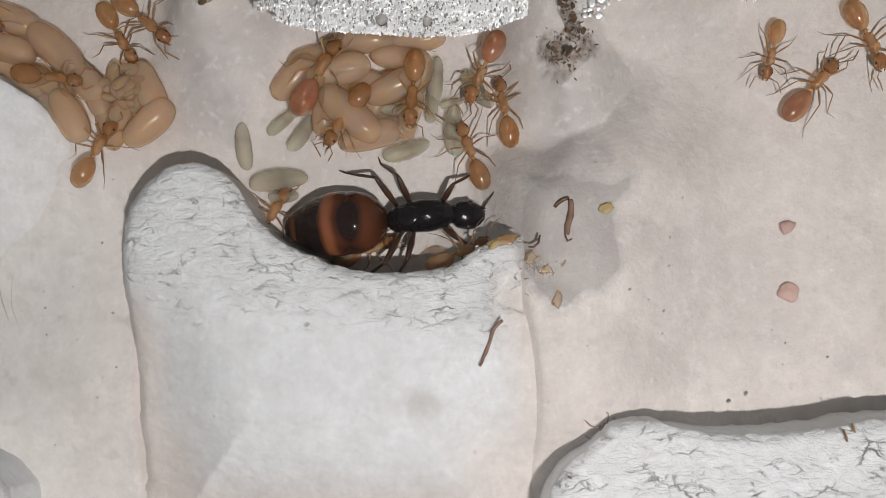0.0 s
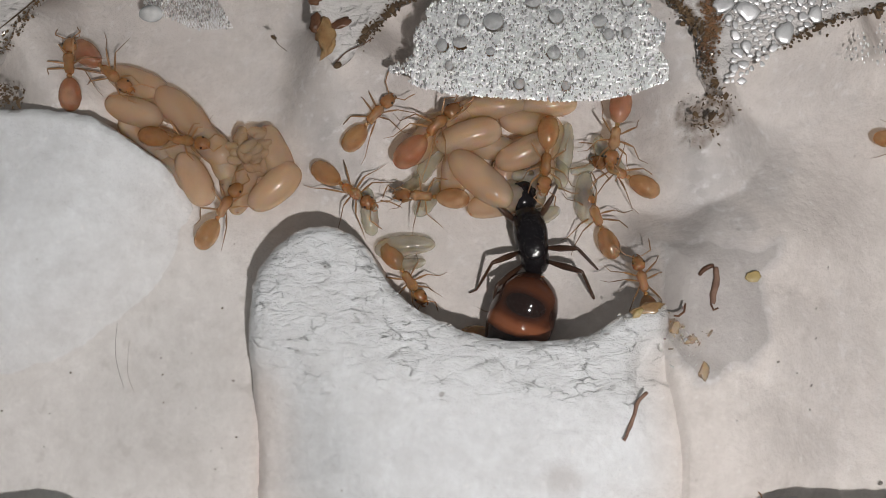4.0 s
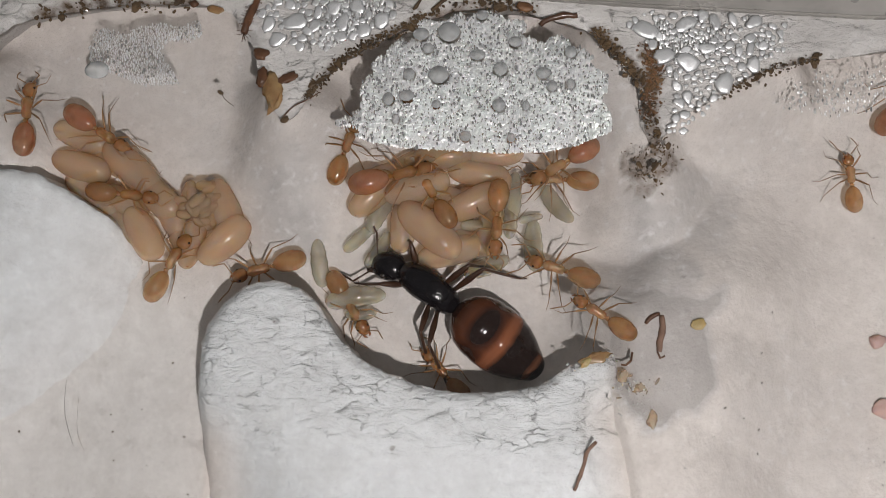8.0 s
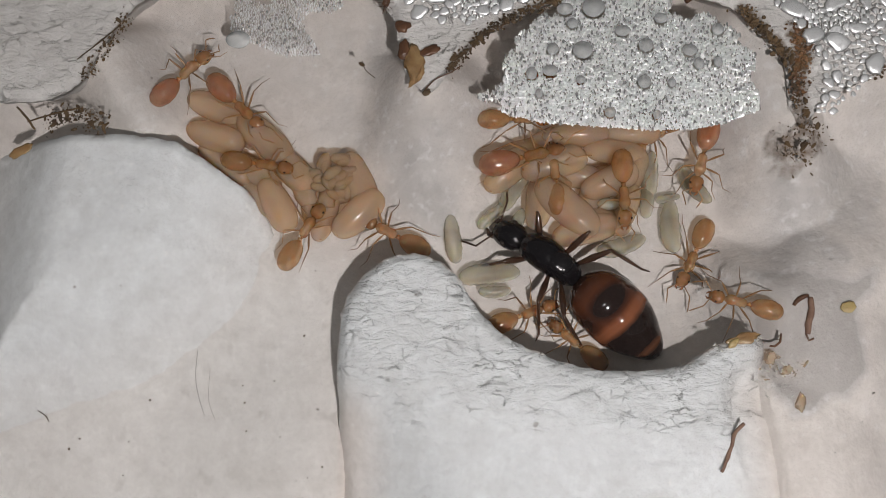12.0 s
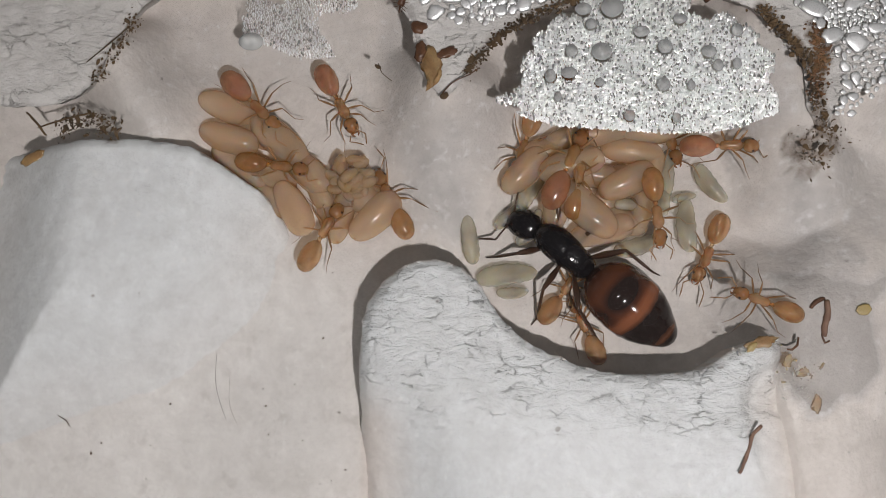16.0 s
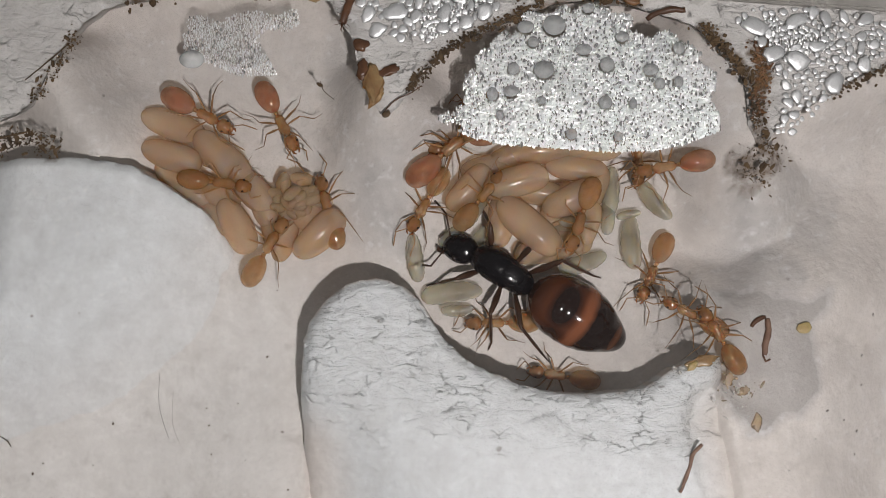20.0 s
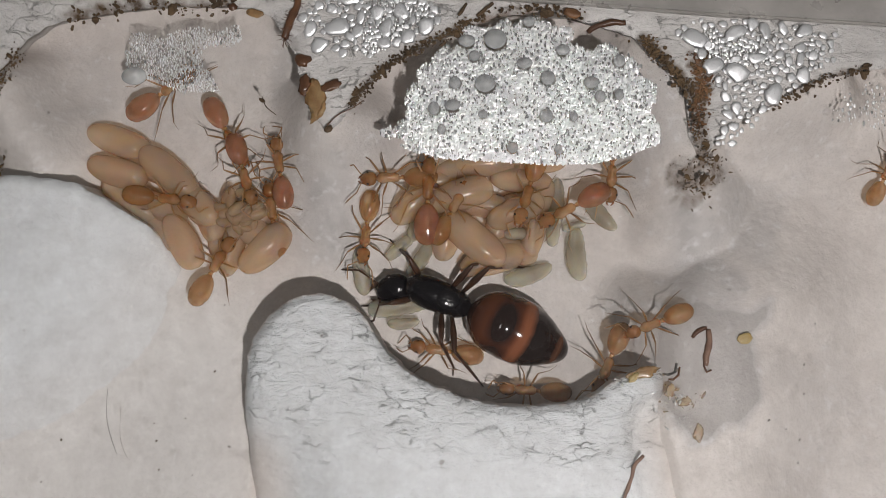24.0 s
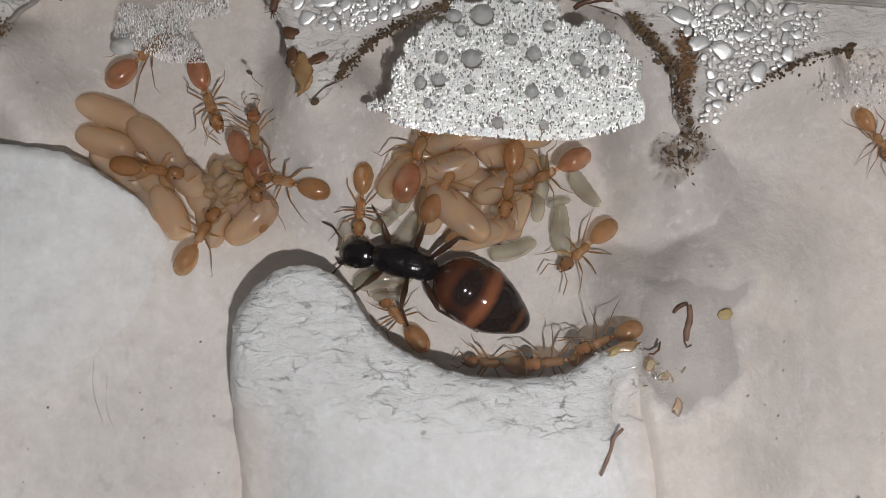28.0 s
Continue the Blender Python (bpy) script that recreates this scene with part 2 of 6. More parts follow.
# worker ants: kind, size, rows of seconds, place, heading
ANTS = [
    (1, 1.15, [(0.0, -14.6, 13.7, 2.3, 60), (6.0, -14.6, 13.9, 2.3, 60), (11.0, -14.7, 14.2, 2.3, 60), (15.0, -14.6, 14.4, 2.3, 60), (20.0, -14.5, 14.7, 2.3, 60), (25.0, -14.4, 14.4, 2.3, 60), (28.0, -14.5, 14.5, 2.3, 60)]),
    (1, 1.10, [(0.0, -17.8, 18.8, 2.9, -8), (6.0, -17.8, 18.8, 2.9, -8), (20.0, -17.9, 19.1, 2.9, -8), (28.0, -17.9, 19.1, 2.9, -8)]),
    (2, 1.15, [(0.0, -23.8, 24.1, 2.9, -40), (3.5, -23.8, 24.1, 2.9, -40), (6.0, -21.6, 24.0, 2.9, -35), (7.0, -20.7, 23.5, 2.9, -35), (8.0, -19.9, 23.5, 2.9, -35), (10.0, -19.9, 23.1, 2.9, -45), (12.0, -19.7, 23.2, 2.9, -45), (14.5, -19.8, 23.5, 2.9, -40), (17.0, -19.4, 23.3, 2.9, -48), (18.5, -19.8, 24.3, 2.9, -35), (20.0, -19.2, 24.1, 2.9, -30), (21.5, -19.6, 24.8, 2.9, -3), (23.5, -17.7, 26.6, 2.9, 30), (25.0, -18.4, 28.4, 2.9, 40), (28.0, -18.7, 27.9, 2.9, 40)]),
    (3, 1.15, [(0.0, -24.8, 22.4, 2.6, 95), (3.5, -26.1, 24.2, 2.6, 95), (6.0, -25.9, 24.4, 2.6, 95), (7.0, -25.8, 24.6, 2.6, 95), (8.0, -25.4, 25.3, 2.6, 88), (9.0, -25.1, 25.9, 2.6, 80), (10.0, -24.4, 25.7, 2.6, 58), (12.0, -23.8, 26.0, 2.6, 45), (14.5, -15.5, 26.8, 2.6, -30), (15.0, -13.9, 25.4, 2.6, -45), (17.0, -13.4, 23.2, 2.6, -65), (18.5, -13.8, 23.9, 2.6, -65), (20.0, -13.7, 23.5, 2.6, -62), (21.5, -13.7, 23.9, 2.6, -65), (23.5, -13.3, 23.4, 2.6, -60), (25.0, -13.7, 23.9, 2.6, -65), (26.0, -13.4, 24.2, 2.6, -65), (28.0, -14.1, 24.2, 2.6, -70)]),
    (0, 1.10, [(0.0, -13.5, 22.1, 1.1, -60), (1.0, -11.2, 20.2, 1.1, -50), (2.0, -7.5, 16.0, 1.1, -12), (3.0, -6.3, 19.2, 1.1, 0), (3.5, -4.7, 20.0, 1.1, 30), (5.5, -2.7, 21.4, 1.1, 70), (6.0, -3.0, 21.2, 1.1, 75), (7.0, -2.5, 21.5, 1.1, 70), (8.0, -1.8, 22.6, 1.1, 70), (9.0, -0.7, 23.6, 1.1, 60), (10.0, -0.3, 23.1, 1.1, 10), (12.0, 1.1, 22.7, 1.1, 0), (14.5, 0.5, 20.6, 1.1, -70), (15.0, 0.6, 20.7, 1.1, -80), (17.0, -1.5, 19.9, 1.1, -125), (18.5, -3.2, 18.3, 1.1, -120), (20.0, -3.4, 17.4, 1.1, -120), (21.5, -3.5, 16.9, 1.1, -105), (23.5, -3.6, 16.4, 1.1, -100), (25.0, -3.7, 16.1, 1.1, -95), (26.0, -3.6, 15.8, 1.1, -95), (27.0, -3.4, 16.4, 1.1, -95), (28.0, -3.0, 16.4, 1.1, -95)]),
    (0, 1.15, [(0.0, -11.2, 23.1, 1.9, -40), (2.0, -10.5, 17.9, 1.9, -30), (3.0, -5.1, 16.8, 1.9, 15), (3.5, -5.4, 15.7, 1.9, -20), (5.5, -3.9, 13.2, 1.9, -55), (6.0, -3.3, 11.8, 1.9, -90), (6.5, -3.3, 12.1, 1.9, -140), (7.0, -5.7, 15.0, 1.9, -178), (8.0, -8.3, 13.2, 1.9, -165), (9.0, -8.4, 13.2, 1.9, -178), (10.0, -8.7, 13.5, 1.9, -182), (12.0, -8.8, 14.1, 1.9, -208), (14.5, -9.5, 15.5, 1.9, -238), (15.0, -9.7, 16.2, 1.9, -240), (17.0, -10.2, 17.1, 1.9, -250), (18.5, -10.3, 17.4, 1.9, -255), (20.0, -10.5, 17.7, 1.9, -255), (21.5, -10.4, 18.3, 1.9, -260), (25.0, -10.6, 18.3, 1.9, -262), (28.0, -10.8, 18.0, 1.9, -262)]),
    (2, 1.25, [(0.0, 2.3, 19.2, 3.0, 60), (2.0, 1.2, 19.1, 3.0, 55), (3.5, 1.0, 19.6, 3.0, 50), (5.5, 1.5, 19.5, 3.0, 25), (6.0, 2.1, 19.6, 3.0, 20), (7.0, 1.9, 19.7, 3.0, 20), (8.0, 2.4, 19.9, 3.0, 12), (10.0, 1.7, 19.7, 3.0, 12), (12.0, 1.9, 19.5, 3.0, 12), (14.5, 2.4, 18.8, 3.0, 25), (17.0, 3.6, 20.5, 3.0, 85), (18.5, 1.9, 22.1, 3.0, 90), (20.0, -1.3, 21.5, 3.0, 40), (21.5, 0.1, 18.2, 3.0, 75), (23.5, 0.8, 19.1, 3.0, 92), (25.0, 1.4, 19.8, 3.0, 72), (26.0, 0.8, 19.5, 3.0, 75), (27.0, 1.5, 20.1, 3.0, 75), (28.0, 1.4, 20.4, 3.0, 70)]),
    (3, 1.15, [(0.0, 13.9, 18.5, 2.4, -115), (2.0, 13.7, 18.6, 2.4, -112), (3.5, 13.8, 18.8, 2.4, -100), (5.5, 14.4, 18.9, 2.4, -110), (7.0, 13.8, 20.4, 2.4, -130), (8.0, 13.6, 20.1, 2.4, -150), (9.0, 14.3, 20.2, 2.4, -100), (10.0, 13.8, 19.1, 2.4, -105), (12.0, 13.9, 19.0, 2.4, -105), (14.5, 13.9, 18.7, 2.4, -90), (15.0, 14.5, 18.8, 2.4, -75), (16.0, 14.7, 20.2, 2.4, 0), (17.0, 15.3, 20.7, 2.4, 75), (18.5, 14.7, 20.2, 2.4, 140), (20.0, 14.0, 19.8, 2.4, 190), (21.5, 13.5, 18.9, 2.4, 197), (23.5, 11.2, 17.8, 2.4, 207), (25.0, 10.8, 17.7, 2.4, 207), (26.0, 10.4, 18.4, 2.4, 207), (28.0, 10.7, 18.6, 2.4, 207)]),
    (0, 1.10, [(0.0, 15.6, 16.6, 1.2, 100), (2.0, 14.6, 16.6, 1.2, 160), (3.5, 14.2, 16.7, 1.2, 150), (5.5, 14.3, 15.2, 1.2, 150), (6.0, 14.8, 17.4, 1.2, 130), (7.0, 14.5, 18.2, 1.2, 120), (8.0, 13.4, 19.5, 1.2, 175), (9.0, 14.2, 20.1, 1.2, 120), (10.0, 11.0, 21.6, 1.2, 90), (12.3, 10.9, 21.4, 1.2, 30), (14.7, 10.8, 21.3, 1.2, -30), (17.0, 10.7, 21.1, 1.2, -90), (21.5, 13.3, 20.9, 1.2, -90), (23.5, 13.9, 20.9, 1.2, -95), (25.0, 15.5, 19.1, 1.2, -95), (26.0, 15.2, 19.4, 1.2, -95), (27.0, 15.6, 15.9, 1.2, -100), (28.0, 13.3, 13.1, 1.2, -140)]),
    (0, 1.10, [(0.0, 13.0, 13.3, 1.0, 110), (2.0, 12.8, 13.2, 1.0, 110), (3.5, 12.6, 13.2, 1.0, 112), (5.5, 12.9, 13.1, 1.0, 115), (6.0, 13.2, 12.9, 1.0, 118), (7.0, 13.1, 13.4, 1.0, 115), (8.0, 13.2, 12.7, 1.0, 160), (9.0, 13.3, 12.0, 1.0, 235), (10.0, 13.4, 12.0, 1.0, 245), (12.0, 13.2, 12.1, 1.0, 245), (15.0, 13.1, 12.3, 1.0, 245), (17.0, 13.3, 12.5, 1.0, 245), (20.0, 13.2, 12.3, 1.0, 245), (21.5, 12.9, 12.4, 1.0, 245), (23.5, 13.0, 7.2, 1.0, 255), (24.3, 13.6, 5.9, 1.0, 230), (25.0, 11.2, 4.6, 1.0, 190), (26.0, 11.8, 5.1, 1.0, 190), (28.0, 10.9, 5.0, 1.0, 185)]),
    (0, 1.00, [(0.0, 12.6, 5.5, 1.0, 25), (2.4, 13.4, 5.9, 1.0, 40), (2.9, 14.8, 6.9, 2.0, 75), (3.5, 15.3, 7.7, 3.0, 95), (5.5, 15.6, 9.0, 3.0, 118), (6.0, 15.6, 9.6, 3.0, 125), (7.0, 15.4, 9.6, 3.0, 140), (8.0, 15.7, 9.1, 3.0, 145), (9.0, 15.8, 9.6, 3.0, 150), (10.0, 15.5, 8.6, 3.0, 165), (12.0, 15.2, 8.5, 3.0, 165), (15.0, 15.4, 8.7, 3.0, 160), (17.0, 15.6, 8.9, 3.0, 155), (20.0, 14.8, 9.3, 3.0, 150), (21.5, 16.2, 10.1, 3.0, 178), (23.5, 16.6, 9.7, 3.0, 195), (25.0, 14.4, 7.7, 3.0, 208), (26.0, 13.4, 6.6, 3.0, 205), (28.0, 14.1, 6.4, 3.0, 200)]),
    (1, 1.10, [(0.0, -1.7, 8.7, 0.9, 60), (0.5, -1.7, 8.9, 0.9, 5), (1.0, -1.7, 9.1, 0.9, -50), (3.5, -1.4, 8.9, 0.9, -60), (5.5, 0.1, 7.5, 0.9, -30), (7.0, -1.4, 9.9, 0.9, -50), (8.0, -1.6, 10.2, 0.9, -60), (9.0, -0.2, 9.2, 0.9, -45), (10.0, -0.3, 8.6, 0.9, -50), (12.0, 1.6, 8.3, 0.9, 20), (14.5, 3.6, 10.1, 0.9, 55), (15.0, 3.1, 10.4, 0.9, 55), (17.0, 3.0, 10.1, 0.9, 50), (18.5, 2.5, 11.0, 0.9, 75), (19.2, 2.1, 10.0, 0.9, 128), (20.0, 1.7, 8.9, 0.9, 180), (21.5, 1.0, 9.1, 0.9, 140), (23.5, 1.5, 8.2, 0.9, 170), (25.0, 1.4, 7.5, 0.9, 165), (26.0, -0.1, 8.0, 0.9, 150), (27.0, 0.6, 7.5, 0.9, 150), (28.0, -0.3, 8.4, 0.9, 130)]),
    (1, 1.05, [(0.0, 5.7, 5.9, 0.9, 20), (1.0, 7.6, 5.5, 0.9, 40), (3.0, 7.2, 4.6, 0.9, 10), (6.0, 2.6, 6.0, 0.9, 20), (7.5, 4.1, 5.8, 0.9, 95), (9.0, 5.5, 5.7, 0.9, 170), (10.0, 2.8, 6.5, 0.9, 140), (12.0, 4.5, 6.4, 0.9, 140), (18.5, 3.9, 8.1, 0.9, 100), (20.0, 6.1, 5.1, 0.9, 170), (21.5, 8.1, 4.7, 0.9, 175), (23.5, 8.0, 4.8, 0.9, 175), (25.0, 6.9, 5.1, 0.9, 175), (26.0, 6.0, 5.4, 0.9, 175), (28.0, 6.5, 4.9, 0.9, 175)]),
    (1, 1.10, [(0.0, 3.7, 15.1, 2.9, -125), (1.0, 3.6, 14.9, 2.9, -145), (2.0, 2.4, 13.8, 2.9, -130), (3.0, 1.9, 13.7, 2.9, -185), (3.5, 0.2, 14.2, 2.9, -180), (5.5, -0.1, 14.6, 2.9, -210), (6.0, -0.7, 14.7, 2.9, -210), (7.0, 1.7, 17.5, 2.9, -230), (8.0, 4.3, 18.7, 2.9, -240), (10.0, 2.9, 18.6, 2.9, -260), (15.0, 4.1, 18.2, 2.9, -270), (18.5, 1.9, 18.2, 2.9, -310), (20.0, 1.1, 18.1, 2.9, -310), (21.5, 1.6, 19.4, 2.9, -290), (24.0, 3.0, 18.3, 2.9, -300), (28.0, 3.4, 18.0, 2.9, -300)]),
    (1, 1.15, [(0.0, 8.9, 16.9, 3.0, -95), (2.0, 8.9, 16.9, 3.0, -95), (6.0, 9.0, 16.3, 3.0, -95), (8.0, 9.1, 15.8, 3.0, -95), (11.0, 8.0, 16.5, 3.0, -92), (15.0, 9.5, 15.4, 3.0, -80), (17.0, 9.1, 15.0, 3.0, -95), (18.5, 9.3, 17.6, 3.0, -110), (20.0, 7.8, 15.9, 3.0, -110), (21.5, 8.2, 19.1, 3.0, -110), (28.0, 7.9, 17.6, 3.0, -100)]),
    (0, 0.92, [(0.0, 35.5, 19.9, 1.0, -105), (1.0, 34.9, 19.6, 1.0, -100), (3.0, 35.9, 18.3, 1.0, -60), (4.0, 35.5, 18.6, 1.0, -7), (5.0, 35.2, 19.0, 1.0, 47), (6.0, 34.8, 19.3, 1.0, 100), (8.0, 35.4, 19.4, 1.0, 92), (11.0, 34.3, 18.9, 1.0, 80), (20.0, 33.6, 18.6, 1.0, 70), (24.0, 35.0, 20.3, 1.0, 60), (25.0, 35.9, 20.6, 1.0, 38), (26.0, 35.6, 19.8, 1.0, 60), (27.0, 36.2, 20.6, 1.0, 8), (28.0, 35.7, 21.2, 1.0, -60)]),
    (2, 1.15, [(0.0, 38.9, 17.9, 1.0, 48), (1.0, 39.0, 20.1, 1.0, 48), (3.0, 40.3, 25.4, 1.0, 48), (28.0, 40.3, 25.4, 1.0, 48)]),
    (0, 1.15, [(0.0, 42.8, 20.8, 1.0, -65), (1.0, 39.7, 17.6, 1.0, -50), (3.0, 44.0, 19.5, 1.0, -30), (28.0, 44.0, 19.5, 1.0, -30)]),
    (0, 1.05, [(0.0, 23.2, -8.7, 3.5, 120), (14.5, 23.2, -8.7, 3.5, 120), (17.0, 20.1, -4.7, 3.5, 130), (18.0, 18.6, -1.8, 3.5, 110), (18.5, 18.9, 1.6, 3.5, 105), (19.0, 16.1, 8.0, 3.5, 170), (19.5, 15.7, 7.6, 3.5, 175), (20.0, 16.5, 7.9, 3.5, 120), (20.5, 18.0, 11.4, 3.5, 70), (21.0, 21.7, 10.6, 3.5, 100), (21.5, 20.2, 12.8, 3.5, 170), (22.3, 24.7, 14.9, 3.5, 120), (23.4, 36.0, 15.9, 3.5, 40), (28.0, 42.3, 13.6, 3.5, 10)]),
    (3, 1.10, [(0.0, 3.0, 26.0, 1.2, 150), (19.6, 3.0, 26.0, 1.2, 150), (20.4, -1.5, 22.2, 1.8, 200), (21.0, -5.6, 19.2, 2.2, 180), (21.5, -8.8, 20.2, 2.6, 110), (23.5, -9.8, 21.6, 2.6, 100), (25.0, -10.1, 21.7, 2.6, 95), (26.0, -10.3, 21.7, 2.6, 95), (28.0, -10.7, 21.7, 2.6, 95)]),
    (0, 1.15, [(0.0, 7.6, 22.8, 1.1, 180), (20.0, 7.6, 22.8, 1.1, 180), (21.5, 3.0, 22.1, 1.1, 185), (23.5, -1.6, 21.3, 1.1, 182), (24.4, -2.4, 19.6, 1.1, 180), (25.0, -5.1, 18.9, 1.1, 180), (26.0, -5.3, 18.3, 1.1, 187), (27.0, -6.3, 18.2, 1.1, 180), (28.0, -8.6, 18.3, 1.1, 165)]),
    (3, 1.10, [(0.0, 6.0, 26.0, 1.2, 170), (18.8, 6.0, 26.0, 1.2, 170), (20.0, -1.0, 22.0, 1.6, 195), (20.8, -7.0, 18.6, 2.4, 215), (21.5, -11.4, 21.5, 3.0, 285), (23.5, -12.6, 21.2, 3.0, 285), (25.0, -11.2, 18.9, 3.0, 290), (28.0, -11.0, 18.6, 3.0, 290)]),
]
EGGS = (-12.9, 18.3, 1.9)


MM = 0.001


def camera_rows(right=0.0, up=0.0, back=0.0):
    return [(t, pose(x * MM, y * MM, z * MM, rx, ry, rz) @ pose(right * MM, up * MM, back * MM)) for t, x, y, z, rx, ry, rz in PATH]


cam = camera(50, 28.0, soft=0.9)
walk(cam, camera_rows(), [(0, 0.31), (2.0, 0.25), (3.5, 0.20), (8.0, 0.17), (20.0, 0.085), (25.0, 0.04), (27.0, -0.02), (28.0, 0.03)])

# ---- light: a dim room, and the small lamp carried beside the lens ----
LAMP_POWER = 3240.0
LAMP_OFFSET = (21.0, -28.0, 60.0)
world = bpy.data.worlds.new("world")
scene.world = world
world.use_nodes = True
world.node_tree.nodes["Background"].inputs["Color"].default_value = (0.98, 0.95, 0.93, 1)
world.node_tree.nodes["Background"].inputs["Strength"].default_value = 0.15


# ---- materials ----
class Nodes:
    """Short hand for one material's node tree."""

    def __init__(self, name):
        self.mat = bpy.data.materials.new(name)
        self.mat.use_nodes = True
        self.tree = self.mat.node_tree
        self.bsdf = self.tree.nodes["Principled BSDF"]
        self.out = self.tree.nodes["Material Output"]

    def add(self, kind, **values):
        node = self.tree.nodes.new(kind)
        for key, value in values.items():
            key = key.replace("_", " ")
            if key in node.inputs:
                node.inputs[key].default_value = value
        return node

    def link(self, a, b):
        self.tree.links.new(a, b)

    def coords(self):
        return self.add("ShaderNodeTexCoord").outputs["Object"]

    def place(self):
        return self.add("ShaderNodeNewGeometry").outputs["Position"]

    def noise(self, where, scale, detail=4.0, rough=0.55, warp=0.0):
        n = self.add("ShaderNodeTexNoise", Scale=scale, Detail=detail, Roughness=rough, Distortion=warp)
        self.link(where, n.inputs["Vector"])
        return n.outputs["Fac"]

    def ramp(self, fac, *stops):
        n = self.tree.nodes.new("ShaderNodeValToRGB")
        while len(n.color_ramp.elements) < len(stops):
            n.color_ramp.elements.new(0.5)
        for e, (at, c) in zip(n.color_ramp.elements, stops):
            e.position = at
            e.color = (c, c, c, 1) if isinstance(c, (int, float)) else (*c, 1)
        self.link(fac, n.inputs["Fac"])
        return n.outputs["Color"]

    def mix(self, fac, a, b, blend="MIX"):
        n = self.tree.nodes.new("ShaderNodeMix")
        n.data_type, n.blend_type = "RGBA", blend
        for sock, v in ((n.inputs["Factor"], fac), (n.inputs["A"], a), (n.inputs["B"], b)):
            if isinstance(v, (int, float)):
                sock.default_value = v if sock.type == "VALUE" else (v, v, v, 1)
            elif isinstance(v, tuple):
                sock.default_value = (*v, 1)
            else:
                self.link(v, sock)
        return n.outputs["Result"]

    def math(self, op, a, b=0.0):
        n = self.tree.nodes.new("ShaderNodeMath")
        n.operation = op
        for sock, v in zip(n.inputs, (a, b)):
            if isinstance(v, (int, float)):
                sock.default_value = v
            else:
                self.link(v, sock)
        return n.outputs["Value"]

    def bump(self, height, distance, strength=1.0):
        n = self.add("ShaderNodeBump", Strength=strength, Distance=distance)
        self.link(height, n.inputs["Height"])
        self.link(n.outputs["Normal"], self.bsdf.inputs["Normal"])

    def set(self, **values):
        for key, value in values.items():
            self.bsdf.inputs[key.replace("_", " ")].default_value = value
        return self


def sheer(m, amount, tint=(1.0, 0.86, 0.70)):
    """Lets part of the light straight through, tinted, as thin skins do."""
    see = m.add("ShaderNodeBsdfTransparent", Color=(*tint, 1))
    both = m.add("ShaderNodeMixShader", Fac=amount)
    m.link(m.bsdf.outputs[0], both.inputs[1])
    m.link(see.outputs[0], both.inputs[2])
    m.link(both.outputs[0], m.out.inputs["Surface"])


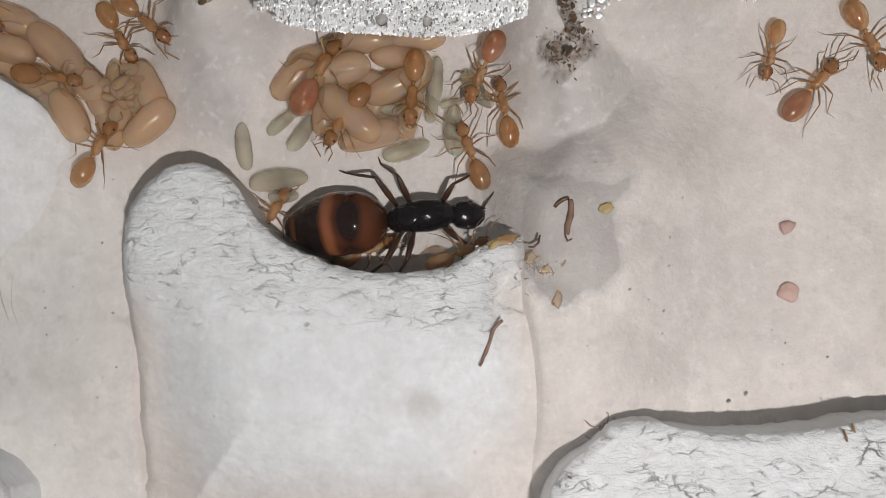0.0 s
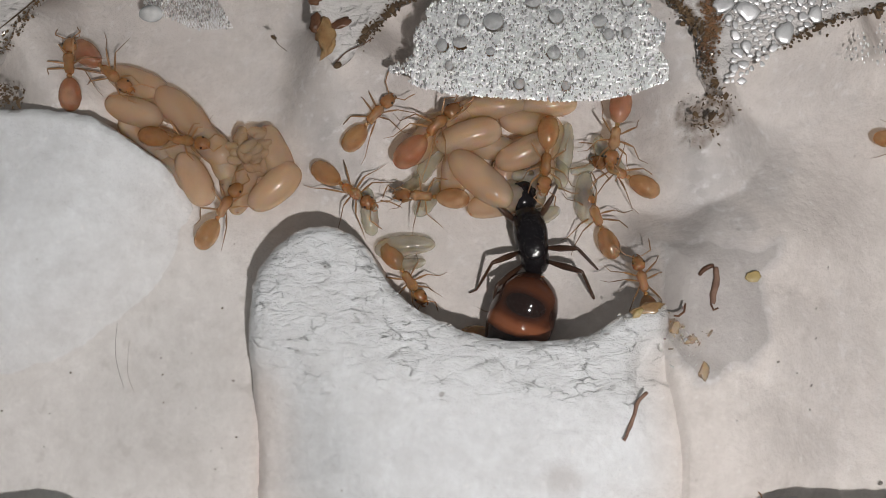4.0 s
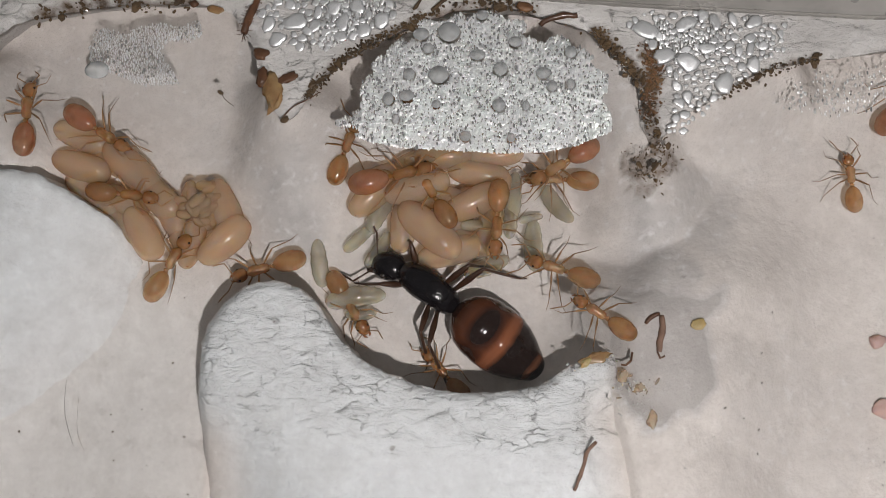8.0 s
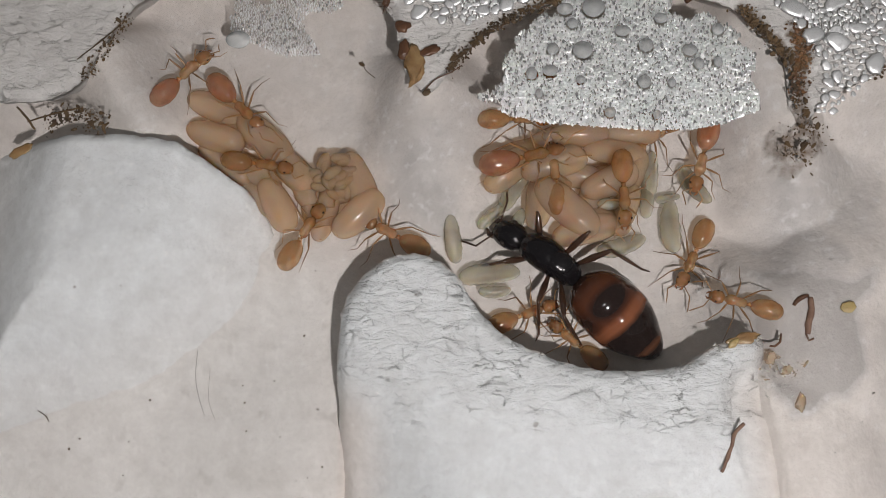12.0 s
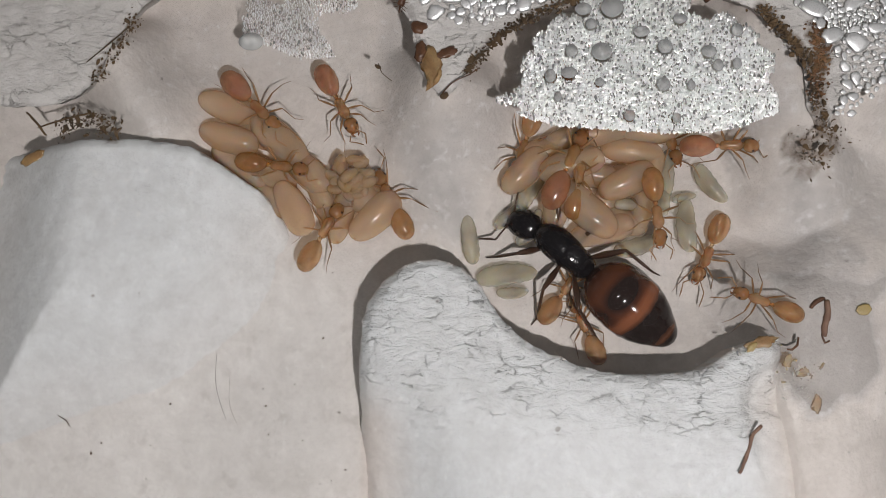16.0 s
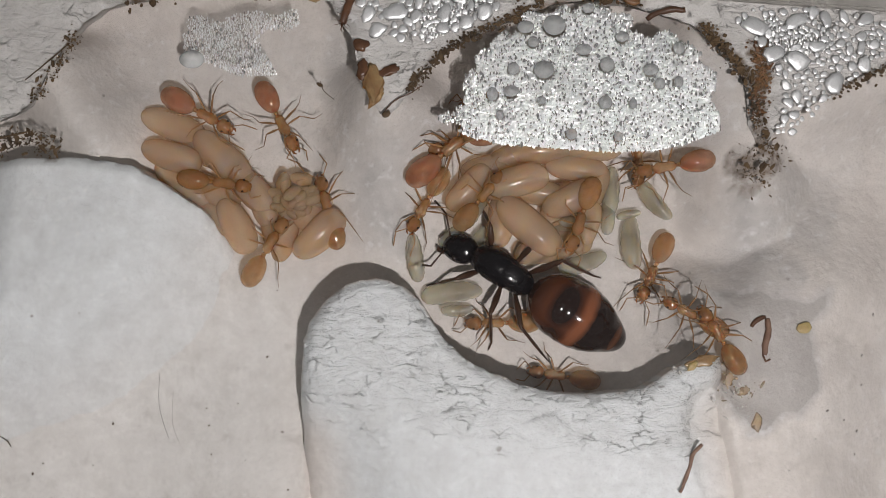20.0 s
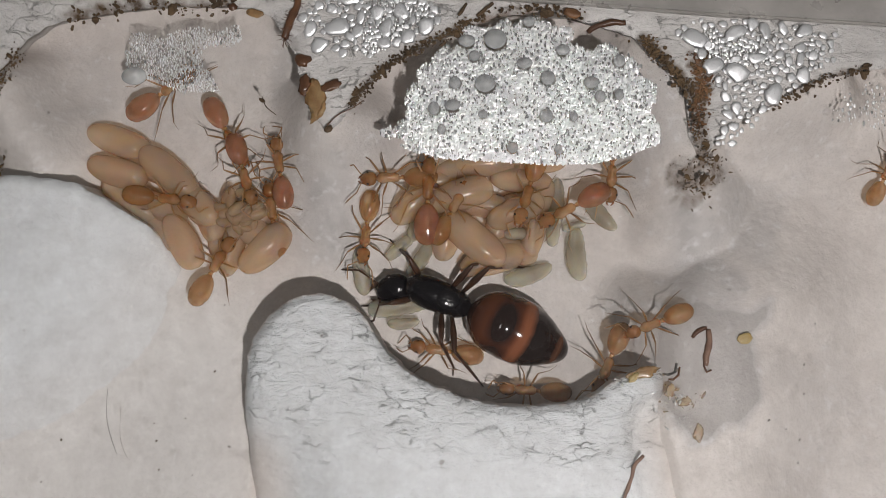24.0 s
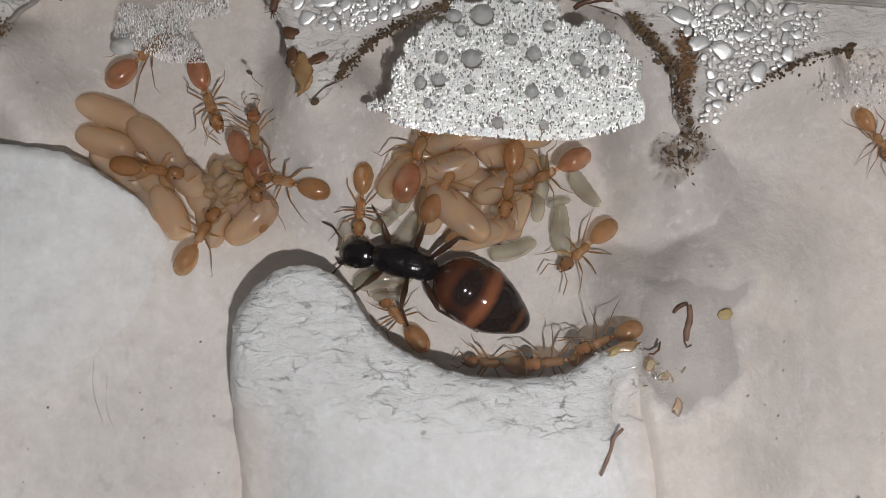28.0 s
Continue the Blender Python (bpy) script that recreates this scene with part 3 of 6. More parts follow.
def plaster(name, light, dark, cracks=0.0, damp=(0.40, 0.383, 0.373)):
    m = Nodes(name)
    p = m.place()
    broad = m.ramp(m.noise(p, 90, 3), (0.3, 0.0), (0.72, 1.0))
    fine = m.ramp(m.noise(p, 700, 5, 0.65), (0.32, 0.0), (0.7, 1.0))
    tint = m.mix(broad, dark, light)
    rise = m.add("ShaderNodeAttribute")
    rise.attribute_name = "white"
    ground, chalk = ((0.68, 0.634, 0.603), (0.79, 0.745, 0.71)), ((0.76, 0.79, 0.81), (0.83, 0.86, 0.88))
    if cracks:
        tint = m.mix(rise.outputs["Fac"], m.mix(broad, *ground), tint)
    else:
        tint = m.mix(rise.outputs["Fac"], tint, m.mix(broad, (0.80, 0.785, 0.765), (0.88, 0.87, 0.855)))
    tint = m.mix(m.math("MULTIPLY", fine, 0.65), tint, (0.80, 0.79, 0.78), "MULTIPLY")
    mottle = m.ramp(m.noise(p, 260, 6, 0.7), (0.36, 0.0), (0.64, 1.0))
    tint = m.mix(m.math("MULTIPLY", mottle, 0.6), tint, (0.86, 0.85, 0.84), "MULTIPLY")
    pale = m.ramp(m.noise(p, 1900, 3, 0.5), (0.66, 0.0), (0.74, 1.0))
    tint = m.mix(m.math("MULTIPLY", pale, 0.5), tint, (0.86, 0.86, 0.85))
    sand = m.ramp(m.noise(p, 3000, 3, 0.6), (0.3, 0.0), (0.7, 1.0))
    tint = m.mix(m.math("MULTIPLY", sand, 0.65), tint, (0.86, 0.855, 0.85), "MULTIPLY")
    if not cracks:
        dimple = m.ramp(m.noise(p, 620, 2, 0.4), (0.66, 0.0), (0.72, 1.0))
        tint = m.mix(m.math("MULTIPLY", dimple, 0.55), tint, (0.84, 0.83, 0.82), "MULTIPLY")
    # grime specks
    speck = m.ramp(m.noise(p, 1500, 2, 0.4), (0.745, 0.0), (0.78, 1.0))
    where = m.ramp(m.noise(p, 160, 2), (0.5, 0.0), (0.62, 1.0))
    tint = m.mix(m.math("MULTIPLY", m.math("MULTIPLY", speck, where), 0.8), tint, (0.16, 0.13, 0.11))
    # damp spots, and slope shade painted grey, held in one mesh layer
    damp_shade = m.add("ShaderNodeAttribute")
    damp_shade.attribute_name = "damp_shade"
    edge = m.math("ADD", damp_shade.outputs["Fac"], m.math("MULTIPLY", m.math("SUBTRACT", m.noise(p, 420, 4), 0.5), 0.5))
    shade_soak = m.ramp(edge, (0.12, 0.0), (0.95, 1.0))
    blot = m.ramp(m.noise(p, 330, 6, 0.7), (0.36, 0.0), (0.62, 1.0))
    tint = m.mix(m.math("MULTIPLY", shade_soak, 0.92), tint, m.mix(blot, damp, tuple(min(0.8, 1.25 * c) for c in damp)))
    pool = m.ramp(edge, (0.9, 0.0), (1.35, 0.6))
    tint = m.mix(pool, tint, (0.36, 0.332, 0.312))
    # near-white flecks paint the moist plaster's glints into the colour
    fleck_glints = m.math("MULTIPLY", m.ramp(m.noise(p, 1250, 4, 0.65), (0.54, 0.0), (0.70, 1.0)), m.ramp(edge, (0.08, 0.0), (0.45, 0.42), (0.9, 0.4), (1.0, 0.15)))
    tint = m.mix(fleck_glints, tint, (0.82, 0.82, 0.83))
    pits = m.math("MULTIPLY", m.ramp(m.noise(p, 640, 5, 0.7), (0.58, 0.0), (0.7, 1.0)), m.ramp(edge, (0.08, 0.05), (0.4, 0.4)))
    tint = m.mix(pits, tint, (0.36, 0.345, 0.335))
    # soil rubbed into the plaster
    rub = m.add("ShaderNodeAttribute")
    rub.attribute_name = "rubbed"
    grain = m.ramp(m.noise(p, 900, 4, 0.6), (0.35, 0.25), (0.62, 1.0))
    tint = m.mix(m.math("MULTIPLY", rub.outputs["Fac"], grain), tint, m.mix(mottle, (0.06, 0.038, 0.022), (0.17, 0.11, 0.065)))
    height = m.math("ADD", m.math("MULTIPLY", m.noise(p, 420, 5, 0.6), 0.6), m.math("MULTIPLY", m.noise(p, 2300, 3), 0.25))
    if cracks:
        # short jagged tears that mostly lie across, and open pores
        squeeze = m.tree.nodes.new("ShaderNodeVectorMath")
        squeeze.operation = "MULTIPLY"
        squeeze.inputs[1].default_value = (0.5, 1.0, 0.25)
        m.link(p, squeeze.inputs[0])
        q = squeeze.outputs["Vector"]
        stray = m.tree.nodes.new("ShaderNodeTexNoise")
        stray.inputs["Scale"].default_value, stray.inputs["Detail"].default_value, stray.inputs["Roughness"].default_value = 900, 6, 0.75
        m.link(p, stray.inputs["Vector"])
        bend = m.tree.nodes.new("ShaderNodeVectorMath")
        bend.operation = "MULTIPLY_ADD"
        bend.inputs[1].default_value = (0.0010, 0.0011, 0.0)
        m.link(stray.outputs["Color"], bend.inputs[0])
        m.link(q, bend.inputs[2])
        lines, folds = [], []
        for scale, width, low in ((640, 0.018, 0.48), (1150, 0.022, 0.52)):
            cells = m.add("ShaderNodeTexVoronoi", Scale=scale)
            cells.feature = "DISTANCE_TO_EDGE"
            m.link(bend.outputs["Vector"], cells.inputs["Vector"])
            v = cells.outputs["Distance"]
            folds.append(m.ramp(v, (0.0, 0.0), (0.1, 0.7), (0.35, 1.0)))
            some = m.math("MULTIPLY", m.ramp(m.noise(q, 900, 3, 0.6), (low, 0.0), (low + 0.1, 1.0)), m.ramp(m.noise(p, 300, 2), (0.4, 0.25), (0.58, 1.0)))
            lines.append(m.math("MULTIPLY", m.ramp(v, (0.0, 1.0), (width, 0.0)), some))
        pores = m.math("MULTIPLY", m.ramp(m.noise(q, 3200, 2, 0.5), (0.64, 0.0), (0.69, 1.0)), m.ramp(m.noise(p, 380, 3), (0.6, 0.0), (0.68, 1.0)))
        layer = m.add("ShaderNodeAttribute")
        layer.attribute_name = "torn"
        tear = m.math("MULTIPLY", m.math("MAXIMUM", m.math("MAXIMUM", *lines), m.math("MULTIPLY", pores, 0.6)), layer.outputs["Fac"])
        tint = m.mix(m.math("MULTIPLY", tear, 0.55 * cracks), tint, (0.17, 0.165, 0.17))
        lumps = m.math("MULTIPLY", m.noise(q, 1250, 4, 0.6, 0.6), 3.0)
        crumb = m.math("MULTIPLY", m.math("ADD", lumps, m.math("MULTIPLY", m.math("ADD", folds[0], folds[1]), 0.3)), m.math("MULTIPLY", layer.outputs["Fac"], 0.42))
        height = m.math("ADD", height, m.math("SUBTRACT", crumb, m.math("MULTIPLY", tear, 0.5)))
    m.link(tint, m.bsdf.inputs["Base Color"])
    # a film of moisture gives patches of gloss
    film = m.ramp(m.noise(p, 210, 5, 0.65), (0.47, 0.9), (0.62, 0.75 if cracks else 0.38))
    m.link(m.mix(shade_soak, film, m.ramp(m.noise(p, 500, 4), (0.4, 0.75), (0.6, 0.5))), m.bsdf.inputs["Roughness"])
    m.bump(height, 0.0003, 0.9)
    return m.mat


FLOOR_MAT = plaster("floor_plaster", (0.79, 0.745, 0.71), (0.68, 0.634, 0.603))
BANK_MAT = plaster("bank_plaster", (0.83, 0.86, 0.88), (0.76, 0.79, 0.81), 1.0)
ROOF_MAT = plaster("roof_plaster", (0.78, 0.765, 0.75), (0.60, 0.585, 0.575), 0.4)


def chitin(name, base, other, rough=0.22, sss=0.35, rand=True, radius=0.0006, clear=0.0):
    m = Nodes(name)
    p = m.coords()
    blotch = m.ramp(m.noise(p, 900, 3), (0.3, 0.0), (0.7, 1.0))
    tint = m.mix(blotch, base, other)
    if clear > 0.2:
        crop = m.ramp(m.noise(p, 1300, 2, 0.4), (0.45, 0.0), (0.66, 1.0))
        tint = m.mix(m.math("MULTIPLY", crop, 0.55), tint, tuple(0.42 * c for c in base))
    if name == "leg_chitin":
        split = m.add("ShaderNodeSeparateXYZ")
        m.link(p, split.inputs["Vector"])
        thigh = m.ramp(m.math("ABSOLUTE", split.outputs["Y"]), (0.0006, 1.0), (0.0012, 0.0))
        tint = m.mix(thigh, tint, (0.40, 0.22, 0.095))
    if rand:
        info = m.add("ShaderNodeObjectInfo")
        tint = m.mix(m.ramp(info.outputs["Random"], (0.0, 0.0), (1.0, 0.45)), tint, tuple(0.55 * c for c in base))
    m.link(tint, m.bsdf.inputs["Base Color"])
    m.set(Roughness=rough, Subsurface_Weight=sss, Subsurface_Scale=radius, IOR=1.5, Coat_Weight=0.25, Coat_Roughness=0.12)
    m.bsdf.inputs["Subsurface Radius"].default_value = (1.0, 0.5, 0.25)
    if name == "black_chitin":
        m.set(Roughness=0.18, Specular_IOR_Level=0.3, Coat_Weight=0.0)
        m.bump(m.math("ADD", m.noise(p, 700, 3), m.math("MULTIPLY", m.noise(p, 3200, 2), 0.25)), 0.00016, 0.6)
    else:
        m.bump(m.noise(p, 4200, 3), 0.00003, 0.4)
    if clear:
        sheer(m, clear)
    return m.mat


AMBER = chitin("amber_chitin", (0.45, 0.24, 0.11), (0.54, 0.34, 0.185), 0.15, 0.9, True, 0.0011, 0.58)
HEADS = chitin("amber_head_chitin", (0.27, 0.12, 0.045), (0.40, 0.21, 0.09), 0.14, 0.7, True, 0.0008, 0.16)
ROSY = chitin("rosy_chitin", (0.46, 0.20, 0.125), (0.52, 0.28, 0.18), 0.12, 0.9, True, 0.0011, 0.48)
BROWN = chitin("brown_chitin", (0.20, 0.075, 0.025), (0.34, 0.15, 0.06), 0.25, 0.1)
LEG_MAT = chitin("leg_chitin", (0.12, 0.07, 0.037), (0.33, 0.19, 0.09), 0.3, 0.05, True, 0.0006, 0.2)
BLACK = chitin("black_chitin", (0.004, 0.0035, 0.005), (0.009, 0.007, 0.008), 0.27, 0.0, False)
QUEEN_LEG = chitin("queen_leg_chitin", (0.028, 0.014, 0.009), (0.065, 0.028, 0.013), 0.28, 0.0, False)
EYE_MAT = chitin("eye", (0.02, 0.015, 0.012), (0.03, 0.02, 0.015), 0.15, 0.0, False)


def gaster_bands():
    """Black rings on a mahogany ground, along the queen's gaster."""
    m = Nodes("banded_chitin")
    p = m.coords()
    split = m.add("ShaderNodeSeparateXYZ")
    m.link(p, split.inputs["Vector"])
    along = m.math("MULTIPLY", split.outputs["X"], -1.0 / 0.0083)
    wob = m.math("MULTIPLY", m.math("SUBTRACT", m.noise(p, 520, 3, 0.5), 0.5), 0.07)
    stripe, rust, dark, deep = (0.21, 0.072, 0.032), (0.088, 0.026, 0.010), (0.012, 0.006, 0.005), (0.03, 0.011, 0.006)
    side = m.math("ABSOLUTE", split.outputs["Y"])
    bow = m.math("MULTIPLY", m.math("MULTIPLY", side, side), 9000.0)
    ring = m.math("ADD", m.math("ADD", along, wob), bow)
    tint = m.ramp(ring, (0.0, deep), (0.16, rust), (0.45, rust), (0.50, stripe), (0.545, stripe), (0.60, dark), (0.80, dark), (0.85, (0.10, 0.04, 0.02)), (0.89, dark), (1.0, dark))
    a = m.math("MULTIPLY", m.math("SUBTRACT", along, 0.32), 7.0)
    c = m.math("MULTIPLY", side, 470.0)
    oval = m.math("SQRT", m.math("ADD", m.math("MULTIPLY", a, a), m.math("MULTIPLY", c, c)))
    spot = m.ramp(m.math("ADD", oval, m.math("MULTIPLY", wob, 3.0)), (0.6, 0.97), (1.3, 0.0))
    flank = m.math("SUBTRACT", side, 0.0021)
    c2 = m.math("MULTIPLY", flank, 1100.0)
    oval2 = m.math("SQRT", m.math("ADD", m.math("MULTIPLY", a, a), m.math("MULTIPLY", c2, c2)))
    spot2 = m.ramp(m.math("ADD", oval2, m.math("MULTIPLY", wob, 4.0)), (0.2, 0.85), (1.4, 0.0))
    tint = m.mix(m.math("MAXIMUM", spot, spot2), tint, dark)
    m.link(tint, m.bsdf.inputs["Base Color"])
    m.set(Roughness=0.09, Specular_IOR_Level=0.45, Coat_Weight=0.0)
    m.bump(m.math("ADD", m.noise(p, 450, 2), m.math("MULTIPLY", m.noise(p, 3000, 2), 0.1)), 0.0001, 0.4)
    return m.mat


BANDS = gaster_bands()


def brood(name, base, other, gut, sss=0.6, rough=0.35, clear=0.25):
    m = Nodes(name)
    p = m.coords()
    tint = m.mix(m.ramp(m.noise(p, 500, 3), (0.3, 0.0), (0.7, 1.0)), base, other)
    info = m.add("ShaderNodeObjectInfo")
    tint = m.mix(m.ramp(info.outputs["Random"], (0.0, 0.0), (1.0, 0.4)), tint, tuple(0.7 * c for c in other))
    if gut:
        split = m.add("ShaderNodeSeparateXYZ")
        m.link(p, split.inputs["Vector"])
        core = m.ramp(m.math("ADD", m.math("ABSOLUTE", m.math("SUBTRACT", split.outputs["X"], 0.0004)), m.math("ABSOLUTE", split.outputs["Y"])), (0.0, 1.0), (0.0012, 0.0))
        tint = m.mix(m.math("MULTIPLY", core, 0.8), tint, gut)
    m.link(tint, m.bsdf.inputs["Base Color"])
    m.set(Roughness=rough, Subsurface_Weight=sss, Subsurface_Scale=0.0018, Specular_IOR_Level=0.4)
    m.bsdf.inputs["Subsurface Radius"].default_value = (1.0, 0.7, 0.4)
    m.bump(m.noise(p, 1400, 3), 0.00004, 0.4)
    sheer(m, clear, (0.97, 0.95, 0.88) if gut else (0.97, 0.83, 0.67))
    return m.mat


COCOON = brood("cocoon_silk", (0.69, 0.525, 0.385), (0.76, 0.61, 0.465), None, 1.0, 0.2, 0.62)
LARVA = brood("larva_skin", (0.90, 0.86, 0.74), (0.85, 0.80, 0.66), (0.16, 0.145, 0.12), 0.9, 0.12, 0.62)
EGG = brood("egg_skin", (0.64, 0.47, 0.325), (0.71, 0.545, 0.40), None, 1.0, 0.05, 0.66)
SHARD = chitin("dark_husk", (0.07, 0.03, 0.015), (0.16, 0.07, 0.03), 0.35, 0.0)
SEEDY = chitin("seed_coat", (0.40, 0.29, 0.10), (0.52, 0.42, 0.22), 0.5, 0.2)
PINK = chitin("pink_crumb", (0.55, 0.36, 0.32), (0.62, 0.44, 0.40), 0.8, 0.2)
GREYSPECK = chitin("grey_dirt", (0.22, 0.20, 0.18), (0.36, 0.34, 0.31), 0.9, 0.0)
SOIL = chitin("soil", (0.05, 0.031, 0.016), (0.17, 0.105, 0.05), 0.85, 0.0)
RUST_SOIL = chitin("rusty_soil", (0.10, 0.045, 0.02), (0.26, 0.125, 0.05), 0.5, 0.0)
HUSK = chitin("husk", (0.22, 0.115, 0.045), (0.40, 0.27, 0.13), 0.3, 0.2)
PALE_HUSK = chitin("pale_husk", (0.66, 0.58, 0.46), (0.74, 0.68, 0.57), 0.3, 0.5, True, 0.0006, 0.68)
TWIG = chitin("twig", (0.13, 0.068, 0.045), (0.27, 0.16, 0.11), 0.7, 0.0)


def silver(name):
    """Fine breath-like drops that turn the light back."""
    m = Nodes(name)
    info = m.add("ShaderNodeNewGeometry")
    some = info.outputs["Random Per Island"]
    m.link(m.ramp(some, (0.0, 0.52), (0.3, 0.44), (0.6, 0.36), (0.84, 0.27), (0.88, 0.1), (1.0, 0.16)), m.bsdf.inputs["Roughness"])
    m.set(Metallic=1.0)
    m.bump(m.noise(m.place(), 5200, 2), 0.00009, 0.7)
    m.set(Base_Color=(0.98, 0.985, 0.99, 1), IOR=1.33)
    return m.mat


def water(name, rough, milk):
    m = Nodes(name)
    m.set(Base_Color=(0.93, 0.96, 0.97, 1), Roughness=rough, IOR=1.33, Transmission_Weight=1.0 - milk)
    p = m.place()
    m.bump(m.noise(p, 2500, 2), 0.00002, 0.5)
    return m.mat


DROP = water("water", 0.05, 0.3)
FILM = Nodes("bright_water").set(Base_Color=(0.88, 0.89, 0.90, 1), Metallic=0.8, Roughness=0.42).mat
MIST = silver("condensation")


def acrylic():
    """Scratched greyish acrylic with dull smears and a few glints painted white."""
    m = Nodes("acrylic_edge")
    p = m.place()
    smear = m.ramp(m.noise(p, 220, 5, 0.65), (0.34, 0.0), (0.66, 1.0))
    tint = m.mix(smear, (0.33, 0.315, 0.295), (0.47, 0.45, 0.425))
    # small glints on the rim, put in as near-white colour
    painted_glints = m.math("MULTIPLY", m.ramp(m.noise(p, 1500, 2, 0.5), (0.70, 0.0), (0.74, 1.0)), m.ramp(m.noise(p, 130, 2), (0.54, 0.0), (0.62, 1.0)))
    m.link(m.mix(painted_glints, tint, (0.9, 0.9, 0.9)), m.bsdf.inputs["Base Color"])
    m.link(m.ramp(m.noise(p, 600, 4), (0.35, 0.22), (0.65, 0.5)), m.bsdf.inputs["Roughness"])
    m.set(Transmission_Weight=0.2, IOR=1.45)
    m.bump(m.math("ADD", m.noise(p, 500, 4), m.math("MULTIPLY", m.noise(p, 2600, 3), 0.3)), 0.0002, 0.5)
    return m.mat


LID = acrylic()
TABLE = plaster("table_top", (0.55, 0.50, 0.45), (0.48, 0.43, 0.39))
SEAL = chitin("seal", (0.02, 0.015, 0.012), (0.035, 0.025, 0.02), 0.6, 0.0, False)


# ---- mesh helpers; all shapes are modelled in millimetres ----
def mesh_of(name, bm, material, smooth=True):
    bmesh.ops.scale(bm, vec=(MM, MM, MM), verts=bm.verts)
    me = bpy.data.meshes.new(name)
    bm.to_mesh(me)
    bm.free()
    me.materials.append(material)
    if smooth:
        me.polygons.foreach_set("use_smooth", [True] * len(me.polygons))
    return me


def part(name, bm, material, parent=None, label="", at=None):
    ob = new(name, mesh_of(name, bm, material))
    if parent:
        ob.parent = parent
    if at is not None:
        ob.matrix_basis = at
    if label:
        ob["label"] = label
    return ob


def at(x, y, z, heading=0.0, pitch=0.0, roll=0.0):
    return Matrix.Translation((x * MM, y * MM, z * MM)) @ Euler((radians(roll), radians(-pitch), radians(heading))).to_matrix().to_4x4()


def lathe(bm, stations, sides=16, squash=1.0, turn=None):
    """A body along x through (x, radius, z) stations, closed at both ends."""
    rings = []
    for x, r, z in stations:
        ring = []
        for k in range(sides):
            a = 2 * math.pi * k / sides
            v = Vector((x, r * math.cos(a), z + squash * r * math.sin(a)))
            ring.append(bm.verts.new(turn @ v if turn else v))
        rings.append(ring)
    for a, b in zip(rings, rings[1:]):
        for k in range(sides):
            bm.faces.new((a[k], a[(k + 1) % sides], b[(k + 1) % sides], b[k]))
    bm.faces.new(rings[0][::-1])
    bm.faces.new(rings[-1])
    return rings


def egg(length, width, n=14, blunt=2.3, lean=0.0, z=0.0, x0=0.0, grooves=(), depth=0.05):
    """Stations of a blunt ellipsoid whose middle is at x0."""
    out = []
    for i in range(n + 1):
        s = -math.cos(math.pi * i / n)
        r = max(0.02, (1 - abs(s) ** blunt) ** (1 / blunt)) * (1 + lean * s) * width / 2
        for g in grooves:
            r *= 1 - depth * math.exp(-(((s - g) / 0.05) ** 2))
        out.append((x0 + s * length / 2, r, z))
    return out


def tube(bm, points, radii, sides=6):
    """A bent, tapered limb through points."""
    pts = [Vector(p) for p in points]
    rings = []
    for i, (p, r) in enumerate(zip(pts, radii)):
        d = (pts[min(i + 1, len(pts) - 1)] - pts[max(i - 1, 0)]).normalized()
        u = d.cross(Vector((0.13, 0.21, 0.97)))
        u = u.normalized() if u.length > 1e-4 else Vector((1, 0, 0))
        w = d.cross(u)
        rings.append([bm.verts.new(p + r * (math.cos(2 * math.pi * k / sides) * u + math.sin(2 * math.pi * k / sides) * w)) for k in range(sides)])
    for a, b in zip(rings, rings[1:]):
        for k in range(sides):
            bm.faces.new((a[k], a[(k + 1) % sides], b[(k + 1) % sides], b[k]))
    bm.faces.new(rings[0][::-1])
    bm.faces.new(rings[-1])


def smooth_line(points, step=0.25, closed=False):
    """A Catmull-Rom line through points, resampled at about step."""
    pts = [Vector((*p, 0)).xy for p in points]
    n = len(pts)
    out = []
    for i in range(n if closed else n - 1):
        if closed:
            a, b, c, d = (pts[(i + k) % n] for k in (-1, 0, 1, 2))
        else:
            a, b, c, d = pts[max(i - 1, 0)], pts[i], pts[i + 1], pts[min(i + 2, n - 1)]
        m = max(1, int((c - b).length / step))
        for k in range(m):
            t = k / m
            out.append(0.5 * ((2 * b) + (c - a) * t + (2 * a - 5 * b + 4 * c - d) * t * t + (3 * b - 3 * c + d - a) * t**3))
    if not closed:
        out.append(pts[-1])
    return out


def bell(s):
    s = min(max(s, 0.0), 1.0)
    return s * s * (3 - 2 * s)


def dist_to(p, line):
    best = 1e9
    for a, b in zip(line, line[1:]):
        ab = b - a
        k = min(max((p - a).dot(ab) / max(ab.length_squared, 1e-9), 0.0), 1.0)
        best = min(best, (p - a - k * ab).length_squared)
    return math.sqrt(best)


def inside(p, poly):
    hit = False
    for a, b in zip(poly, poly[1:] + poly[:1]):
        if (a.y > p.y) != (b.y > p.y) and p.x < (b.x - a.x) * (p.y - a.y) / (b.y - a.y) + a.x:
            hit = not hit
    return hit


def wave(x, y, size, seed=0.0):
    return noise.noise((x / size, y / size, seed))


def layer(me, name, values):
    attr = me.attributes.new(name, "FLOAT", "POINT")
    attr.data.foreach_set("value", values)


# ---- the plaster nest: a floor sheet and the raised banks that reach the lid ----
TOP = 6.0
RUB_LINES = [([Vector(p) for p in line], spread) for line, count, spread, size, rusty in SOIL_ARCHES + SOIL_SIDES]


def rubbed(x, y):
    p = Vector((x, y))
    best = 0.0
    for line, spread in RUB_LINES:
        if min(abs(p.x - q.x) + abs(p.y - q.y) for q in line) < 6:
            best = max(best, bell((1.9 * spread + 0.14 - dist_to(p, line) * (1 + 0.5 * wave(x, y, 0.5, 1.0))) / 0.4))
    return best


